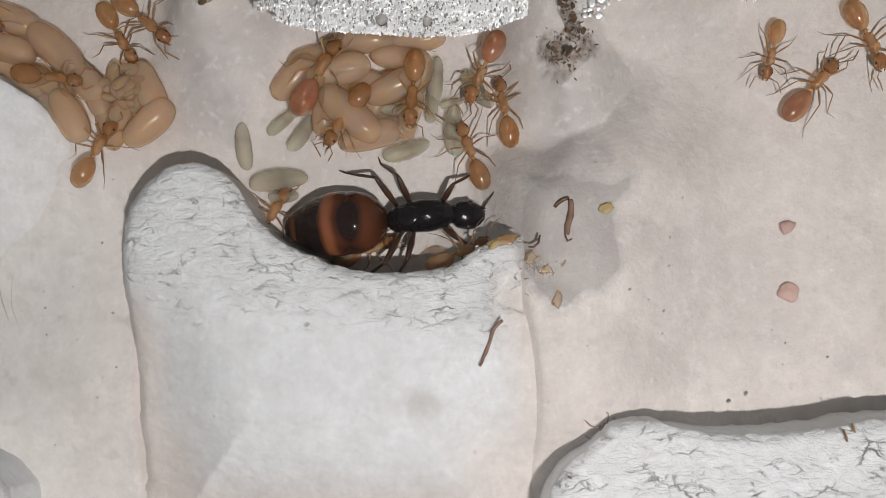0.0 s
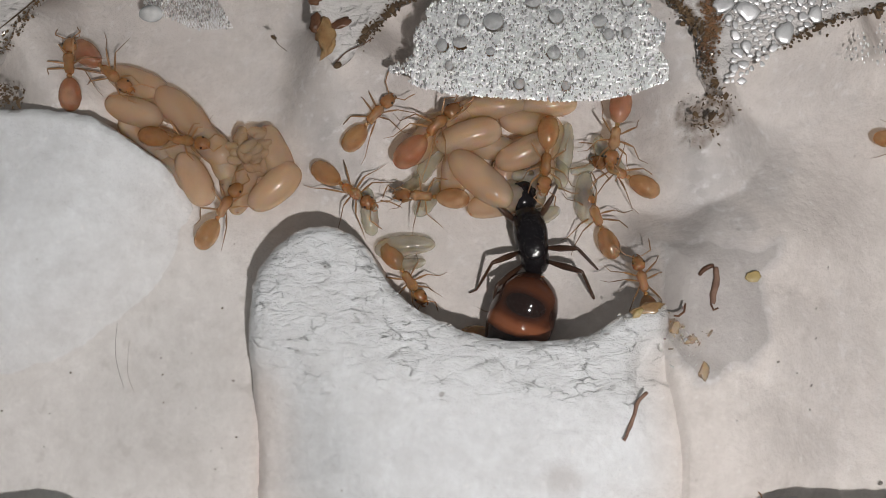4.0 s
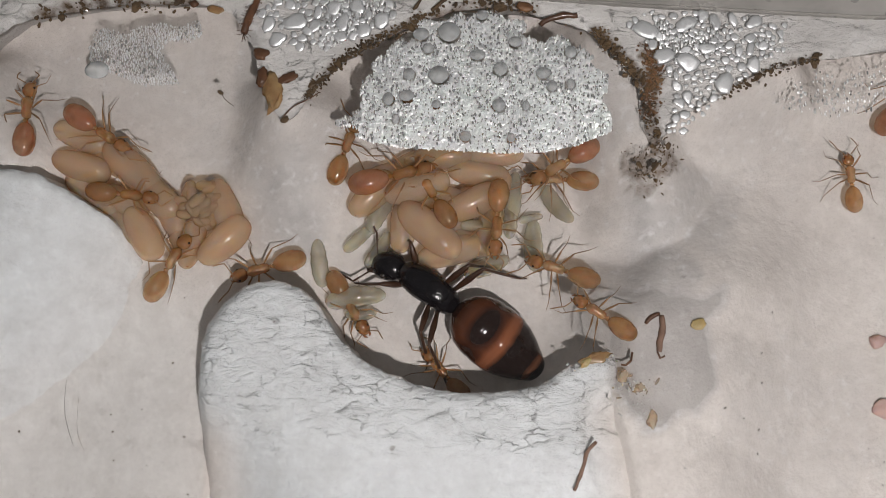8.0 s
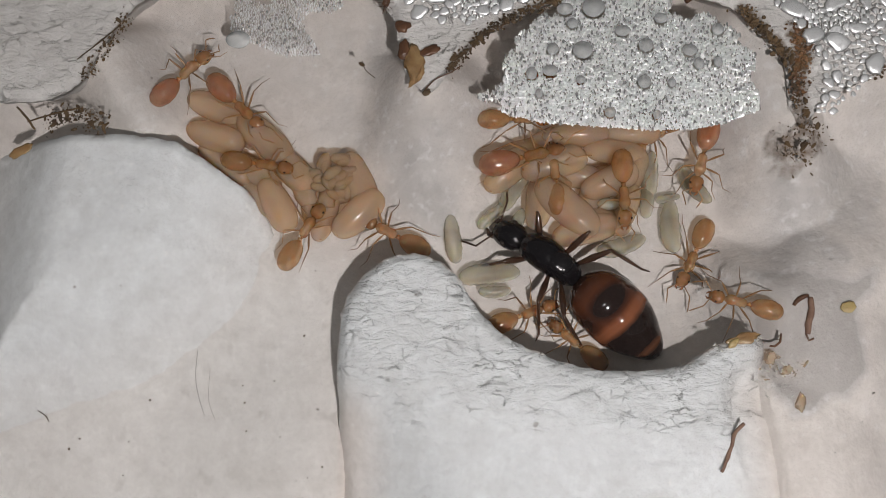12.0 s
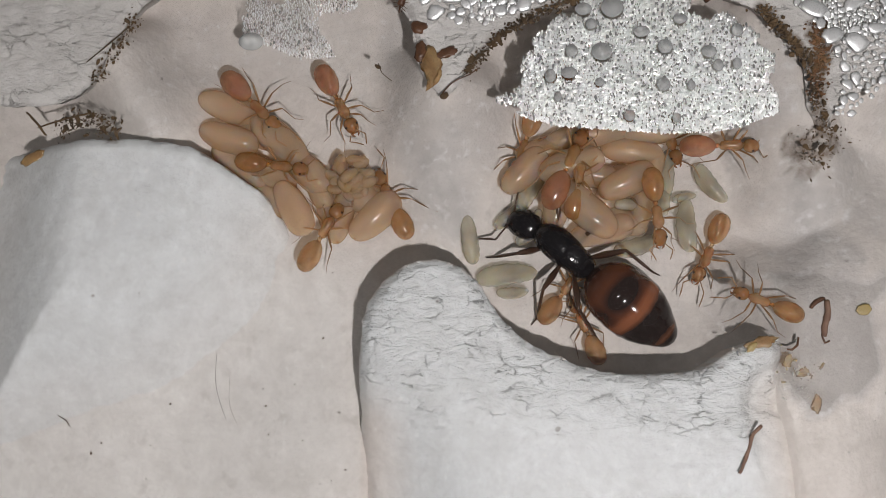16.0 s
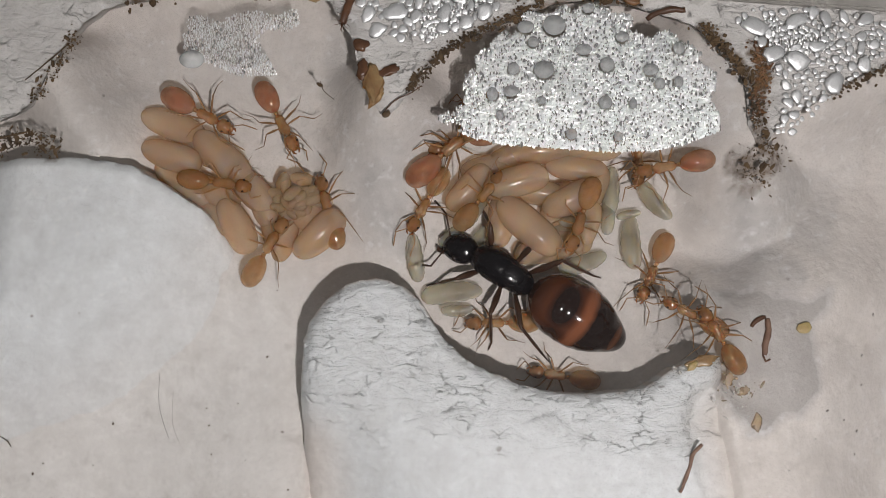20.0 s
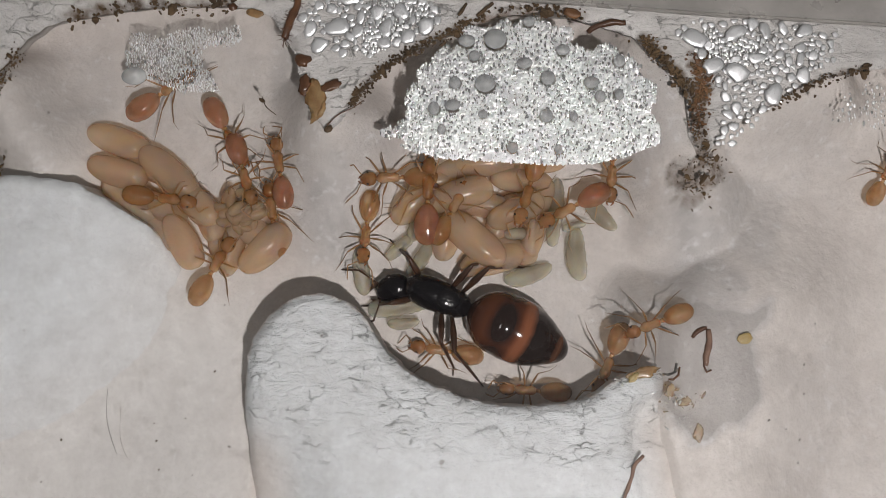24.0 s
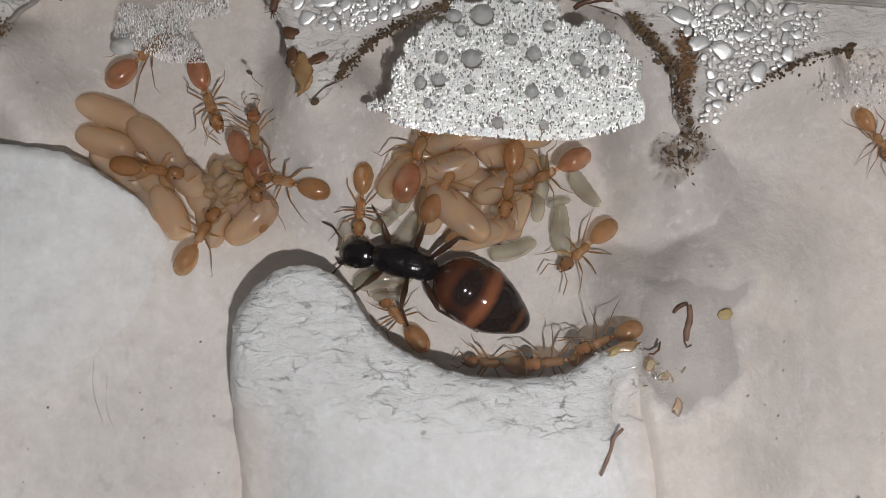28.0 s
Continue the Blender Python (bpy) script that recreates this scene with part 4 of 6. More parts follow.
PATCH_LINE = [Vector(p) for p in DAMP_PATCH + DAMP_PATCH[:1]]
RIDGES = [  # a spine from one place to another: x, y, height, and its half width
    ((-6.0, 24.5, 5.0), (-6.4, 18.0, 1.4), 6.2),
    ((20.0, 21.5, 5.4), (20.8, 14.0, 2.4), 6.0),
    ((20.8, 14.0, 2.4), (20.8, 8.0, 3.6), 6.0),
    ((-30.0, 27.0, 5.2), (-27.0, 22.0, 4.2), 5.6),
    ((24.0, 24.0, 4.6), (30.0, 26.5, 4.6), 5.0),
    ((17.6, 29.0, 4.9), (19.6, 22.0, 5.2), 6.5),
]


RAMPS = [  # where the floor swells up to a bank's side
    ([Vector(p) for p in ((18.4, 0.5), (18.7, -4.9), (18.4, -11.0))], 11.0, 5.3),
    ([Vector(p) for p in ((-12.2, -5.0), (-12.3, -16.0))], 14.0, 2.3),
]
BANK_LOOP = [Vector(p) for p in BANK_EDGE + BANK_FOOT]
RIGHT_SIDE, LEFT_FADE = [Vector(p) for p in BANK_RIGHT], [Vector(p) for p in BANK_LEFT + [(-12.0, 0.0)]]


def whiteness(x, y, z):
    """How far the dry white of the bank goes, dying out towards its foot and sides; also pales the left floor."""
    p = Vector((x, y))
    if not inside(p, BANK_LOOP):
        # left floor: greyer plaster, painted paler still to offset the lamp's falloff
        return 0.75 * bell((-8.5 - x) / 7.0) * bell((19.0 - y + 2.5 * wave(x, y, 6.0, 2.0)) / 10.0)
    return bell((z - 0.2) / 4.5) * bell((dist_to(p, RIGHT_SIDE) - 0.2) / 4.0) * bell((dist_to(p, LEFT_FADE) - 0.1) / 4.5)


def floor_height(x, y):
    h = 0.16 * wave(x, y, 5.0) + 0.07 * wave(x, y, 1.3, 4.0)
    p = Vector((x, y))
    for (ax, ay, ah), (bx, by, bh), half in RIDGES:
        a, b = Vector((ax, ay)), Vector((bx, by))
        k = min(max((p - a).dot(b - a) / (b - a).length_squared, 0), 1)
        d = (p - a.lerp(b, k)).length * (1 + 0.18 * wave(x, y, 4.0, 7.0))
        h = max(h, (ah + (bh - ah) * k) * bell(1 - d / half) + 0.06 * wave(x, y, 1.1, 9.0))
    if 8 < x < 44 and -16 < y < 26:
        far = 5.5 * bell((x - 17.5) / 6.0)
        d = dist_to(p, PATCH_LINE) * (1 if inside(p, PATCH_LINE[:-1]) else -1)
        h = max(h, 5.3 * bell((d + 4.4 + far + 0.5 * wave(x, y, 4.0, 7.0)) / (6.4 + far)) + 0.05 * wave(x, y, 1.1, 9.0))
    for line, reach, rise in RAMPS:
        if line[0].x - reach < x < line[0].x + reach + 2 and y > -12:
            h = max(h, rise * bell(1.12 - dist_to(p, line) / reach) * bell((y + 12.5) / 9.0) + 0.06 * wave(x, y, 1.1, 9.0))
    return h


DAMP_AND_SHADE = [  # damp stains, and shade of slopes put in as grey: x, y, radius across, radius along, strength
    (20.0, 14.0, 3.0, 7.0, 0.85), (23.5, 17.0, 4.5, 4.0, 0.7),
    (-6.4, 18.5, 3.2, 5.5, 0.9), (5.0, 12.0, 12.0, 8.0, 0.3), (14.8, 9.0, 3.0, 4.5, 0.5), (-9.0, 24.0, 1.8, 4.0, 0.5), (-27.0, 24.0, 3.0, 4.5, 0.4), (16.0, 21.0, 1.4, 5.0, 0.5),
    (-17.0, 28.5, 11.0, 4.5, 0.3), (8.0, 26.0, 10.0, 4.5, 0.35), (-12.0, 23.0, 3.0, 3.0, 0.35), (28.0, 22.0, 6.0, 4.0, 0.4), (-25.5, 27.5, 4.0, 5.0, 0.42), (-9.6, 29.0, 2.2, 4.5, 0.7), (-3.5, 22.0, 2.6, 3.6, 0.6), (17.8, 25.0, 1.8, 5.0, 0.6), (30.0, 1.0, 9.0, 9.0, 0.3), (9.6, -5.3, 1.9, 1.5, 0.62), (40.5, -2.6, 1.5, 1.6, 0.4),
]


# one mask for real damp and for the shade painted on slopes
def damp_and_shade(x, y):
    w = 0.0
    for cx, cy, rx, ry, s in DAMP_AND_SHADE:
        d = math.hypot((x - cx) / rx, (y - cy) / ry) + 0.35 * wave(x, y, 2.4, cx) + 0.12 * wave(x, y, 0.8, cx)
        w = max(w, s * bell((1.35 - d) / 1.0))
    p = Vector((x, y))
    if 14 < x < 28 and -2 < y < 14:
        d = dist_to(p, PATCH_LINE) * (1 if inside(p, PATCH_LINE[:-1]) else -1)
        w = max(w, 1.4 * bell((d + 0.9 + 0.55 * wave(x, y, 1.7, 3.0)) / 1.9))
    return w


def build_floor():
    step, x0, x1, y0, y1 = 0.33, -60.0, 66.0, -30.0, 38.0
    nx, ny = int((x1 - x0) / step) + 1, int((y1 - y0) / step) + 1
    verts, faces, damp_shade, white, rub = [], [], [], [], []
    for j in range(ny):
        for i in range(nx):
            x, y = x0 + i * step, y0 + j * step
            near = -43 < x < 49 and -21 < y < 38
            verts.append((x * MM, y * MM, (floor_height(x, y) if near else 0.0) * MM))
            damp_shade.append(damp_and_shade(x, y) if near else 0.0)
            rub.append(0.8 * rubbed(x, y) if near and x > 15 and 16 < y < 21 else 0.0)
            white.append(whiteness(x, y, verts[-1][2] / MM) if near and y < 22 else 0.0)
            if near and y < 8 and inside(Vector((x, y)), BANK_LOOP):
                verts[-1] = (x * MM, y * MM, verts[-1][2] - 1.0 * MM * bell(dist_to(Vector((x, y)), BANK_LOOP) / 0.9))
    for j in range(ny - 1):
        for i in range(nx - 1):
            a = j * nx + i
            faces.append((a, a + 1, a + nx + 1, a + nx))
    me = bpy.data.meshes.new("floor")
    me.from_pydata(verts, [], faces)
    me.materials.append(FLOOR_MAT)
    me.polygons.foreach_set("use_smooth", [True] * len(me.polygons))
    layer(me, "damp_shade", damp_shade)
    layer(me, "white", white)
    layer(me, "rubbed", rub)
    return tagged(new("floor", me), "off-white cast plaster floor of the nest with damp stains and painted shade", "floor", kind="structure")


build_floor()


def build_bank(name, edge, foot, material, label, run, step, skirt=0.0, slope_from=99.0, sides=(), fade=True, torn=1.0, rough=1.0, lip=0.5):
    """A raised plaster body: steep along its edge, and sinking to the floor over run millimetres towards its foot."""
    rim = smooth_line(edge, 0.22)
    for p in rim:
        p += Vector((wave(p.x, p.y, 0.9, 2.0), wave(p.x, p.y, 0.9, 5.0))) * 0.14 + Vector((wave(p.x, p.y, 0.3, 2.0), wave(p.x, p.y, 0.3, 5.0))) * 0.05
    base = smooth_line([edge[-1], *foot, edge[0]], 0.5)[1:-1]
    loop = rim + base
    lo = Vector((min(p.x for p in loop), min(p.y for p in loop)))
    hi = Vector((max(p.x for p in loop), max(p.y for p in loop)))
    pts = list(loop)
    coarse_rim = rim[::4] + [rim[-1]]
    ny, nx = int((hi.y - lo.y) / step), int((hi.x - lo.x) / step)
    for j in range(1, ny):
        for i in range(1, nx):
            p = lo + Vector((i + 0.5 * (j % 2), j)) * step
            if inside(p, loop) and dist_to(p, coarse_rim) > 0.1:
                pts.append(p)
    n = len(loop)
    from mathutils import geometry
    co, _, faces, _, _, _ = geometry.delaunay_2d_cdt(pts, [(i, (i + 1) % n) for i in range(n)], [], 1, 1e-4)
    footline = [rim[-1]] + base + [rim[0]]
    verts, tear = [], []
    for p in co:
        d = dist_to(p, coarse_rim)
        h = TOP - 0.12
        if fade:
            h = -0.4 + (TOP + 0.28) * bell(dist_to(p, footline) / run)
            for line, reach, low in sides:
                h = min(h, low + (TOP - 0.12 - low) * bell((dist_to(p, line) + 0.2) / reach))
            if sides:
                ground = floor_height(p.x, p.y) - 0.15
                h = 0.5 * (h + ground + math.sqrt((h - ground) ** 2 + 1.2)) - 0.08
                for line, reach, low in sides:
                    h -= 0.55 * (1 - bell(dist_to(p, line) / 1.6))
        h -= lip * (1 - bell(d / 0.8)) ** 2
        if sides:
            h -= 0.5 * bell((-8.5 - p.x) / 2.0) * (1 - bell(d / 2.0)) ** 2
        w = wave(p.x * 0.45, p.y, 0.55, 3.0)
        h += rough * (0.07 * wave(p.x, p.y, 1.7, 1.0) - 0.2 * abs(w) + 0.02 * wave(p.x, p.y, 0.25, 8.0))
        verts.append((p.x, p.y, min(h, TOP)))
        near = bell((7.0 + 1.5 * wave(p.x, p.y, 3.0, 4.0) - d) / 3.5) if fade else 1.0
        low = bell((p.y + 2.5 + 1.5 * wave(p.x, p.y, 3.0, 6.0)) / 4.5) if sides else 1.0
        tear.append(torn * near * low * bell((h - 4.0) / 1.5))
    faces = [tuple(f) for f in faces]
    # the steep side, down to below the floor
    n_rim = len(rim)
    index = {}
    for i, p in enumerate(co):
        index[(round(p.x, 3), round(p.y, 3))] = i
    ring = [index.get((round(p.x, 3), round(p.y, 3))) for p in rim]
    previous = None
    for i, k in enumerate(ring):
        if k is None:
            previous = None
            continue
        a, b = rim[max(i - 1, 0)], rim[min(i + 1, n_rim - 1)]
        out = Vector((-(b - a).y, (b - a).x)).normalized()
        row = [k]
        for s in (0.15, 0.5, 1.0):
            lean = skirt + 2.6 * bell((rim[i].x - slope_from) / 1.5)
            q = rim[i] + out * (lean * s ** 1.3 + 0.12 * wave(rim[i].x, rim[i].y, 1.2, 6.0 + s))
            row.append(len(verts))
            verts.append((q.x, q.y, verts[k][2] * (1 - s) - 0.6 * s))
            tear.append(0.0)
        if previous:
            for m in range(3):
                faces.append((previous[m], row[m], row[m + 1], previous[m + 1]))
        previous = row
    me = bpy.data.meshes.new(name)
    me.from_pydata([(x * MM, y * MM, z * MM) for x, y, z in verts], [], faces)
    me.materials.append(material)
    me.polygons.foreach_set("use_smooth", [True] * len(me.polygons))
    layer(me, "torn", tear)
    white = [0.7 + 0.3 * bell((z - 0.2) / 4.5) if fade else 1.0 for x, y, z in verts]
    if sides:
        white = [whiteness(x, y, z) for x, y, z in verts]
    layer(me, "white", white)
    layer(me, "damp_shade", [damp_and_shade(x, y) for x, y, z in verts])
    layer(me, "rubbed", [1.0 * rubbed(x, y) if z > TOP - 0.75 else 0.0 for x, y, z in verts])
    return tagged(new(name, me), label, "plaster bank", kind="structure")


build_bank("bank", BANK_EDGE, BANK_FOOT, BANK_MAT, "white plaster bank with fine horizontal cracks along its rim", 11.5, 0.2, slope_from=16.4, sides=(([Vector(p) for p in BANK_LEFT], 10.0, 1.8), ([Vector(p) for p in BANK_RIGHT], 4.0, -0.4)))
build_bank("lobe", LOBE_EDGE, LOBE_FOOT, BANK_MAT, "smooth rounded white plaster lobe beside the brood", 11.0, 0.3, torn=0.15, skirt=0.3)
build_bank("shelf", SHELF_EDGE, SHELF_FOOT, BANK_MAT, "white cracked plaster shelf with a sharp dark rim", 1.0, 0.25, fade=False)
build_bank("knoll", KNOLL_EDGE, KNOLL_FOOT, BANK_MAT, "small white cracked plaster knoll", 1.0, 0.3, fade=False)
build_bank("headwall", ROOF_EDGE, ROOF_FOOT, ROOF_MAT, "grey plaster wall top, cracked and stained along the chamber arches", 1.0, 0.3, fade=False, skirt=3.0, torn=0.8)


# ---- the lid's edge, and the table beyond ----
def slab(name, corners, z0, z1, material, label, category, kind="structure", bevel=0.15):
    bm = bmesh.new()
    lower = [bm.verts.new((x, y, z0)) for x, y in corners]
    upper = [bm.verts.new((x, y, z1)) for x, y in corners]
    n = len(corners)
    bm.faces.new(upper)
    bm.faces.new(lower[::-1])
    for i in range(n):
        bm.faces.new((lower[i], lower[(i + 1) % n], upper[(i + 1) % n], upper[i]))
    bmesh.ops.recalc_face_normals(bm, faces=bm.faces)
    if bevel:
        bmesh.ops.bevel(bm, geom=bm.edges[:], offset=bevel, segments=2, affect="EDGES")
    ob = part(name, bm, material)
    ob.data.polygons.foreach_set("use_smooth", [False] * len(ob.data.polygons))
    return tagged(ob, label, category, kind=kind)


GAP_NEAR = [(-75, 43.4), (-20, 38.7), (6.2, 36.9), (12.5, 36.5), (16.6, 35.3), (20.8, 34.7), (24.1, 33.7), (29.1, 33.4), (36.1, 33.1), (80, 30.3)]
GAP_FAR = [(80, 31.5), (36.1, 34.2), (29.1, 34.6), (25.0, 34.9), (20.8, 35.7), (16.7, 36.7), (12.5, 37.4), (6.0, 37.8), (-20, 39.9), (-75, 44.6)]
slab("lid_rim", [(-75, 40.2), (-20.6, 35.4), (-12.1, 34.3), (-4.0, 33.2), (4.0, 32.5), (12.1, 31.8), (20.1, 30.9), (28.1, 30.2), (34.8, 29.6), (80, 26.2)] + GAP_NEAR[::-1], 3.0, 6.3, LID, "greyish clear acrylic rim at the nest's edge", "rim")
def clear_lid():
    m = Nodes("clear_lid")
    see = m.add("ShaderNodeBsdfTransparent", Color=(0.985, 0.988, 0.985, 1))
    shine = m.add("ShaderNodeBsdfGlossy", Roughness=0.35)
    both = m.add("ShaderNodeMixShader", Fac=0.003)
    m.link(see.outputs[0], both.inputs[1])
    m.link(shine.outputs[0], both.inputs[2])
    m.link(both.outputs[0], m.out.inputs["Surface"])
    ob = slab("lid", [(-48, -24), (52, -24), (52, 28.8), (34.8, 29.5), (12.1, 31.7), (-20.6, 35.2), (-48, 37.6)], 6.34, 7.3, m.mat, "clear acrylic lid lying over the nest", "lid", bevel=0)
    ob.visible_shadow = False


clear_lid()
slab("seal", [(x, y + 0.02) for x, y in GAP_NEAR] + GAP_FAR, -1.0, 4.0, SEAL, "dark gap behind the acrylic rim", "seal", bevel=0)
slab("table", [(-400, -400), (400, -400), (400, 400), (-400, 400)], -9.0, -2.0, TABLE, "pale beige table top under the nest", "table", bevel=0)
slab("casing", [(x, y + 0.05) for x, y in GAP_FAR[::-1]] + [(80, 60), (-75, 60)], -2.0, 4.2, TABLE, "pale beige outer casing of the nest", "casing")


# ---- the carried lamp ----
def carried_lamp():
    lamp = new("phone_lamp", None)
    tagged(lamp, "small white lamp of a phone held over the nest", "lamp")
    glow = Nodes("lamp_glow").set(Base_Color=(1, 1, 1, 1), Emission_Color=(1.0, 0.948, 0.935, 1), Emission_Strength=LAMP_POWER).mat
    shell = Nodes("lamp_shell").set(Base_Color=(0.03, 0.03, 0.03, 1), Roughness=0.4).mat
    bm = bmesh.new()
    bmesh.ops.create_cone(bm, cap_ends=True, segments=20, radius1=1.9, radius2=1.9, depth=0.3)
    part("lens", bm, glow, lamp, "glowing white lamp lens")
    bm = bmesh.new()
    bmesh.ops.create_cone(bm, cap_ends=True, segments=24, radius1=2.6, radius2=2.6, depth=1.2)
    part("housing", bm, shell, lamp, "", at(0, 0, 0.9))
    return lamp


phone_lamp = carried_lamp()


# ---- ants ----
def leg_shape(side, root, knee, foot, r=0.057, toe=None, lift=0.0):
    bm = bmesh.new()
    root, knee, foot = (Vector((p[0], side * p[1], p[2])) for p in (root, knee, foot))
    mid = root.lerp(knee, 0.5) + Vector((0, 0, 0.05))
    out = (foot - knee).normalized()
    flat = Vector((out.x, out.y, 0)).normalized() if toe is None else Vector((toe[0], side * toe[1], 0)).normalized()
    t1, t2 = foot + flat * 0.35, foot + flat * 0.62
    tube(bm, [root, root.lerp(knee, 0.12), mid, root.lerp(knee, 0.92), knee, knee.lerp(foot, 0.12), knee.lerp(foot, 0.6), foot, t1, t2],
         [r * 1.1, r * 0.8, r * 1.35, r * 0.9, r * 0.6, r * 0.62, r * 0.66, r * 0.42, r * 0.32, r * 0.2])
    return bm


def antenna_shape(side, base, elbow, tip, r=0.042):
    bm = bmesh.new()
    base, elbow, tip = (Vector((p[0], side * p[1], p[2])) for p in (base, elbow, tip))
    pts, rad = [base, base.lerp(elbow, 0.5), elbow], [r * 0.8, r * 0.8, r]
    for i in range(1, 7):
        k = i / 6
        pts.append(elbow.lerp(tip, k) + Vector((0, 0, 0.1 * math.sin(k * 3.1))))
        rad.append(r * (1.0 if i < 6 else 0.45))
    tube(bm, pts, rad)
    return bm


# body plan of a worker: three stances of legs (root, knee, foot for front, middle, hind) and feelers
STANCES = {
    "walk": (((0.55, 0.2, -0.2), (1.25, 1.0, 0.45), (1.9, 1.5, -0.75)), ((0.15, 0.22, -0.2), (0.15, 1.2, 0.5), (0.1, 2.1, -0.75)),
             ((-0.2, 0.22, -0.2), (-1.0, 1.1, 0.55), (-1.9, 1.7, -0.75)), ((1.75, 0.2, 0.05), (2.25, 0.85, 0.3), (3.15, 1.0, -0.1))),
    "rest": (((0.55, 0.2, -0.2), (1.3, 0.75, 0.3), (1.75, 0.9, -0.75)), ((0.15, 0.22, -0.2), (0.5, 1.15, 0.4), (0.9, 1.7, -0.75)),
             ((-0.2, 0.22, -0.2), (-0.75, 1.15, 0.5), (-1.55, 1.25, -0.75)), ((1.75, 0.2, 0.05), (2.2, 0.7, 0.15), (2.75, 0.35, -0.4))),
    "reach": (((0.55, 0.2, -0.2), (1.5, 0.85, 0.35), (2.35, 0.8, -0.75)), ((0.15, 0.22, -0.2), (-0.2, 1.25, 0.5), (-0.8, 2.0, -0.75)),
              ((-0.2, 0.22, -0.2), (-1.25, 0.95, 0.5), (-2.5, 1.25, -0.75)), ((1.75, 0.2, 0.05), (2.45, 0.6, 0.4), (3.35, 0.55, 0.0))),
}


def build_worker(stance, skin, gaster_skin, label, swollen=1.1):
    ant = tagged(new("worker_ant", None), label, "ant", "worker ants in the nest")
    bm = bmesh.new()
    lathe(bm, [(-0.62, 0.16, 0.0), (-0.55, 0.27, 0.02), (-0.3, 0.33, 0.08), (-0.05, 0.3, 0.12), (0.1, 0.31, 0.13), (0.35, 0.38, 0.12), (0.55, 0.36, 0.08), (0.72, 0.24, 0.03), (0.85, 0.13, 0.0)], 12, 1.05)
    part("thorax", bm, skin, ant)
    bm = bmesh.new()
    lathe(bm, [(-0.98, 0.1, -0.1), (-0.9, 0.14, -0.04), (-0.82, 0.17, 0.1), (-0.76, 0.15, 0.12), (-0.66, 0.12, -0.05), (-0.56, 0.12, -0.05)], 8, 1.25)
    part("petiole", bm, skin, ant)
    bm = bmesh.new()
    lathe(bm, egg(2.0, 1.26, 18, 2.05, -0.1, 0.0, -0.98, (-0.5, -0.05, 0.4), 0.05), 18, 0.92)
    bmesh.ops.scale(bm, vec=(swollen, swollen, min(swollen, 1.12)), verts=bm.verts)
    part("gaster", bm, gaster_skin, ant, "", at(-0.9, 0, 0.02))
    bm = bmesh.new()
    lathe(bm, [(0.0, 0.13, 0), (0.06, 0.3, 0), (0.22, 0.43, 0.01), (0.45, 0.47, 0.02), (0.7, 0.42, 0.02), (0.9, 0.32, 0), (1.02, 0.2, -0.03), (1.06, 0.08, -0.05)], 14, 0.76)
    head = part("head", bm, HEADS, ant, "", at(0.86, 0, 0.02, 0, -14))
    for s in (1, -1):
        bm = bmesh.new()
        bmesh.ops.create_uvsphere(bm, u_segments=8, v_segments=6, radius=0.085)
        part("eye", bm, EYE_MAT, head, "small dark eye", at(0.5, s * 0.37, 0.2))
        bm = bmesh.new()
        tube(bm, [(0.95, s * 0.2, -0.06), (1.12, s * 0.2, -0.09), (1.26, s * 0.08, -0.1)], [0.09, 0.075, 0.02])
        part("mandible", bm, BROWN, head)
    legs = STANCES[stance]
    for s in (1, -1):
        for k in range(3):
            wob = [Vector(p) + Vector((0.14 * s * (k - 1), 0.06 * s, 0)) * i for i, p in enumerate(legs[k])]
            part("leg", leg_shape(s, *wob, toe=((1, 0.5), (0.2, 1), (-1, 0.5))[k]), LEG_MAT, ant)
        e = [Vector(p) for p in legs[3]]
        e[2] = e[2] + Vector((0.0, 0.25 * s, 0.12 * s))
        part("antenna", antenna_shape(s, *e), LEG_MAT, ant)
    return ant


WORKERS = [
    build_worker("walk", AMBER, AMBER, "amber-yellow worker ant with dark legs walking on plaster"),
    build_worker("rest", AMBER, AMBER, "amber-yellow worker ant crouching over the brood"),
    build_worker("reach", AMBER, ROSY, "amber worker ant with a swollen reddish gaster", 1.22),
    build_worker("rest", AMBER, ROSY, "amber worker ant with a reddish gaster tending the brood", 1.14),
]


workers = []
for kind, size, rows in ANTS:
    ant = copy_thing(WORKERS[kind], at(0, 0, 0))
    ant.scale = (size, size, size)
    workers.append(ant)
for src in WORKERS:
    for o in (*src.children_recursive, src):
        bpy.data.objects.remove(o)


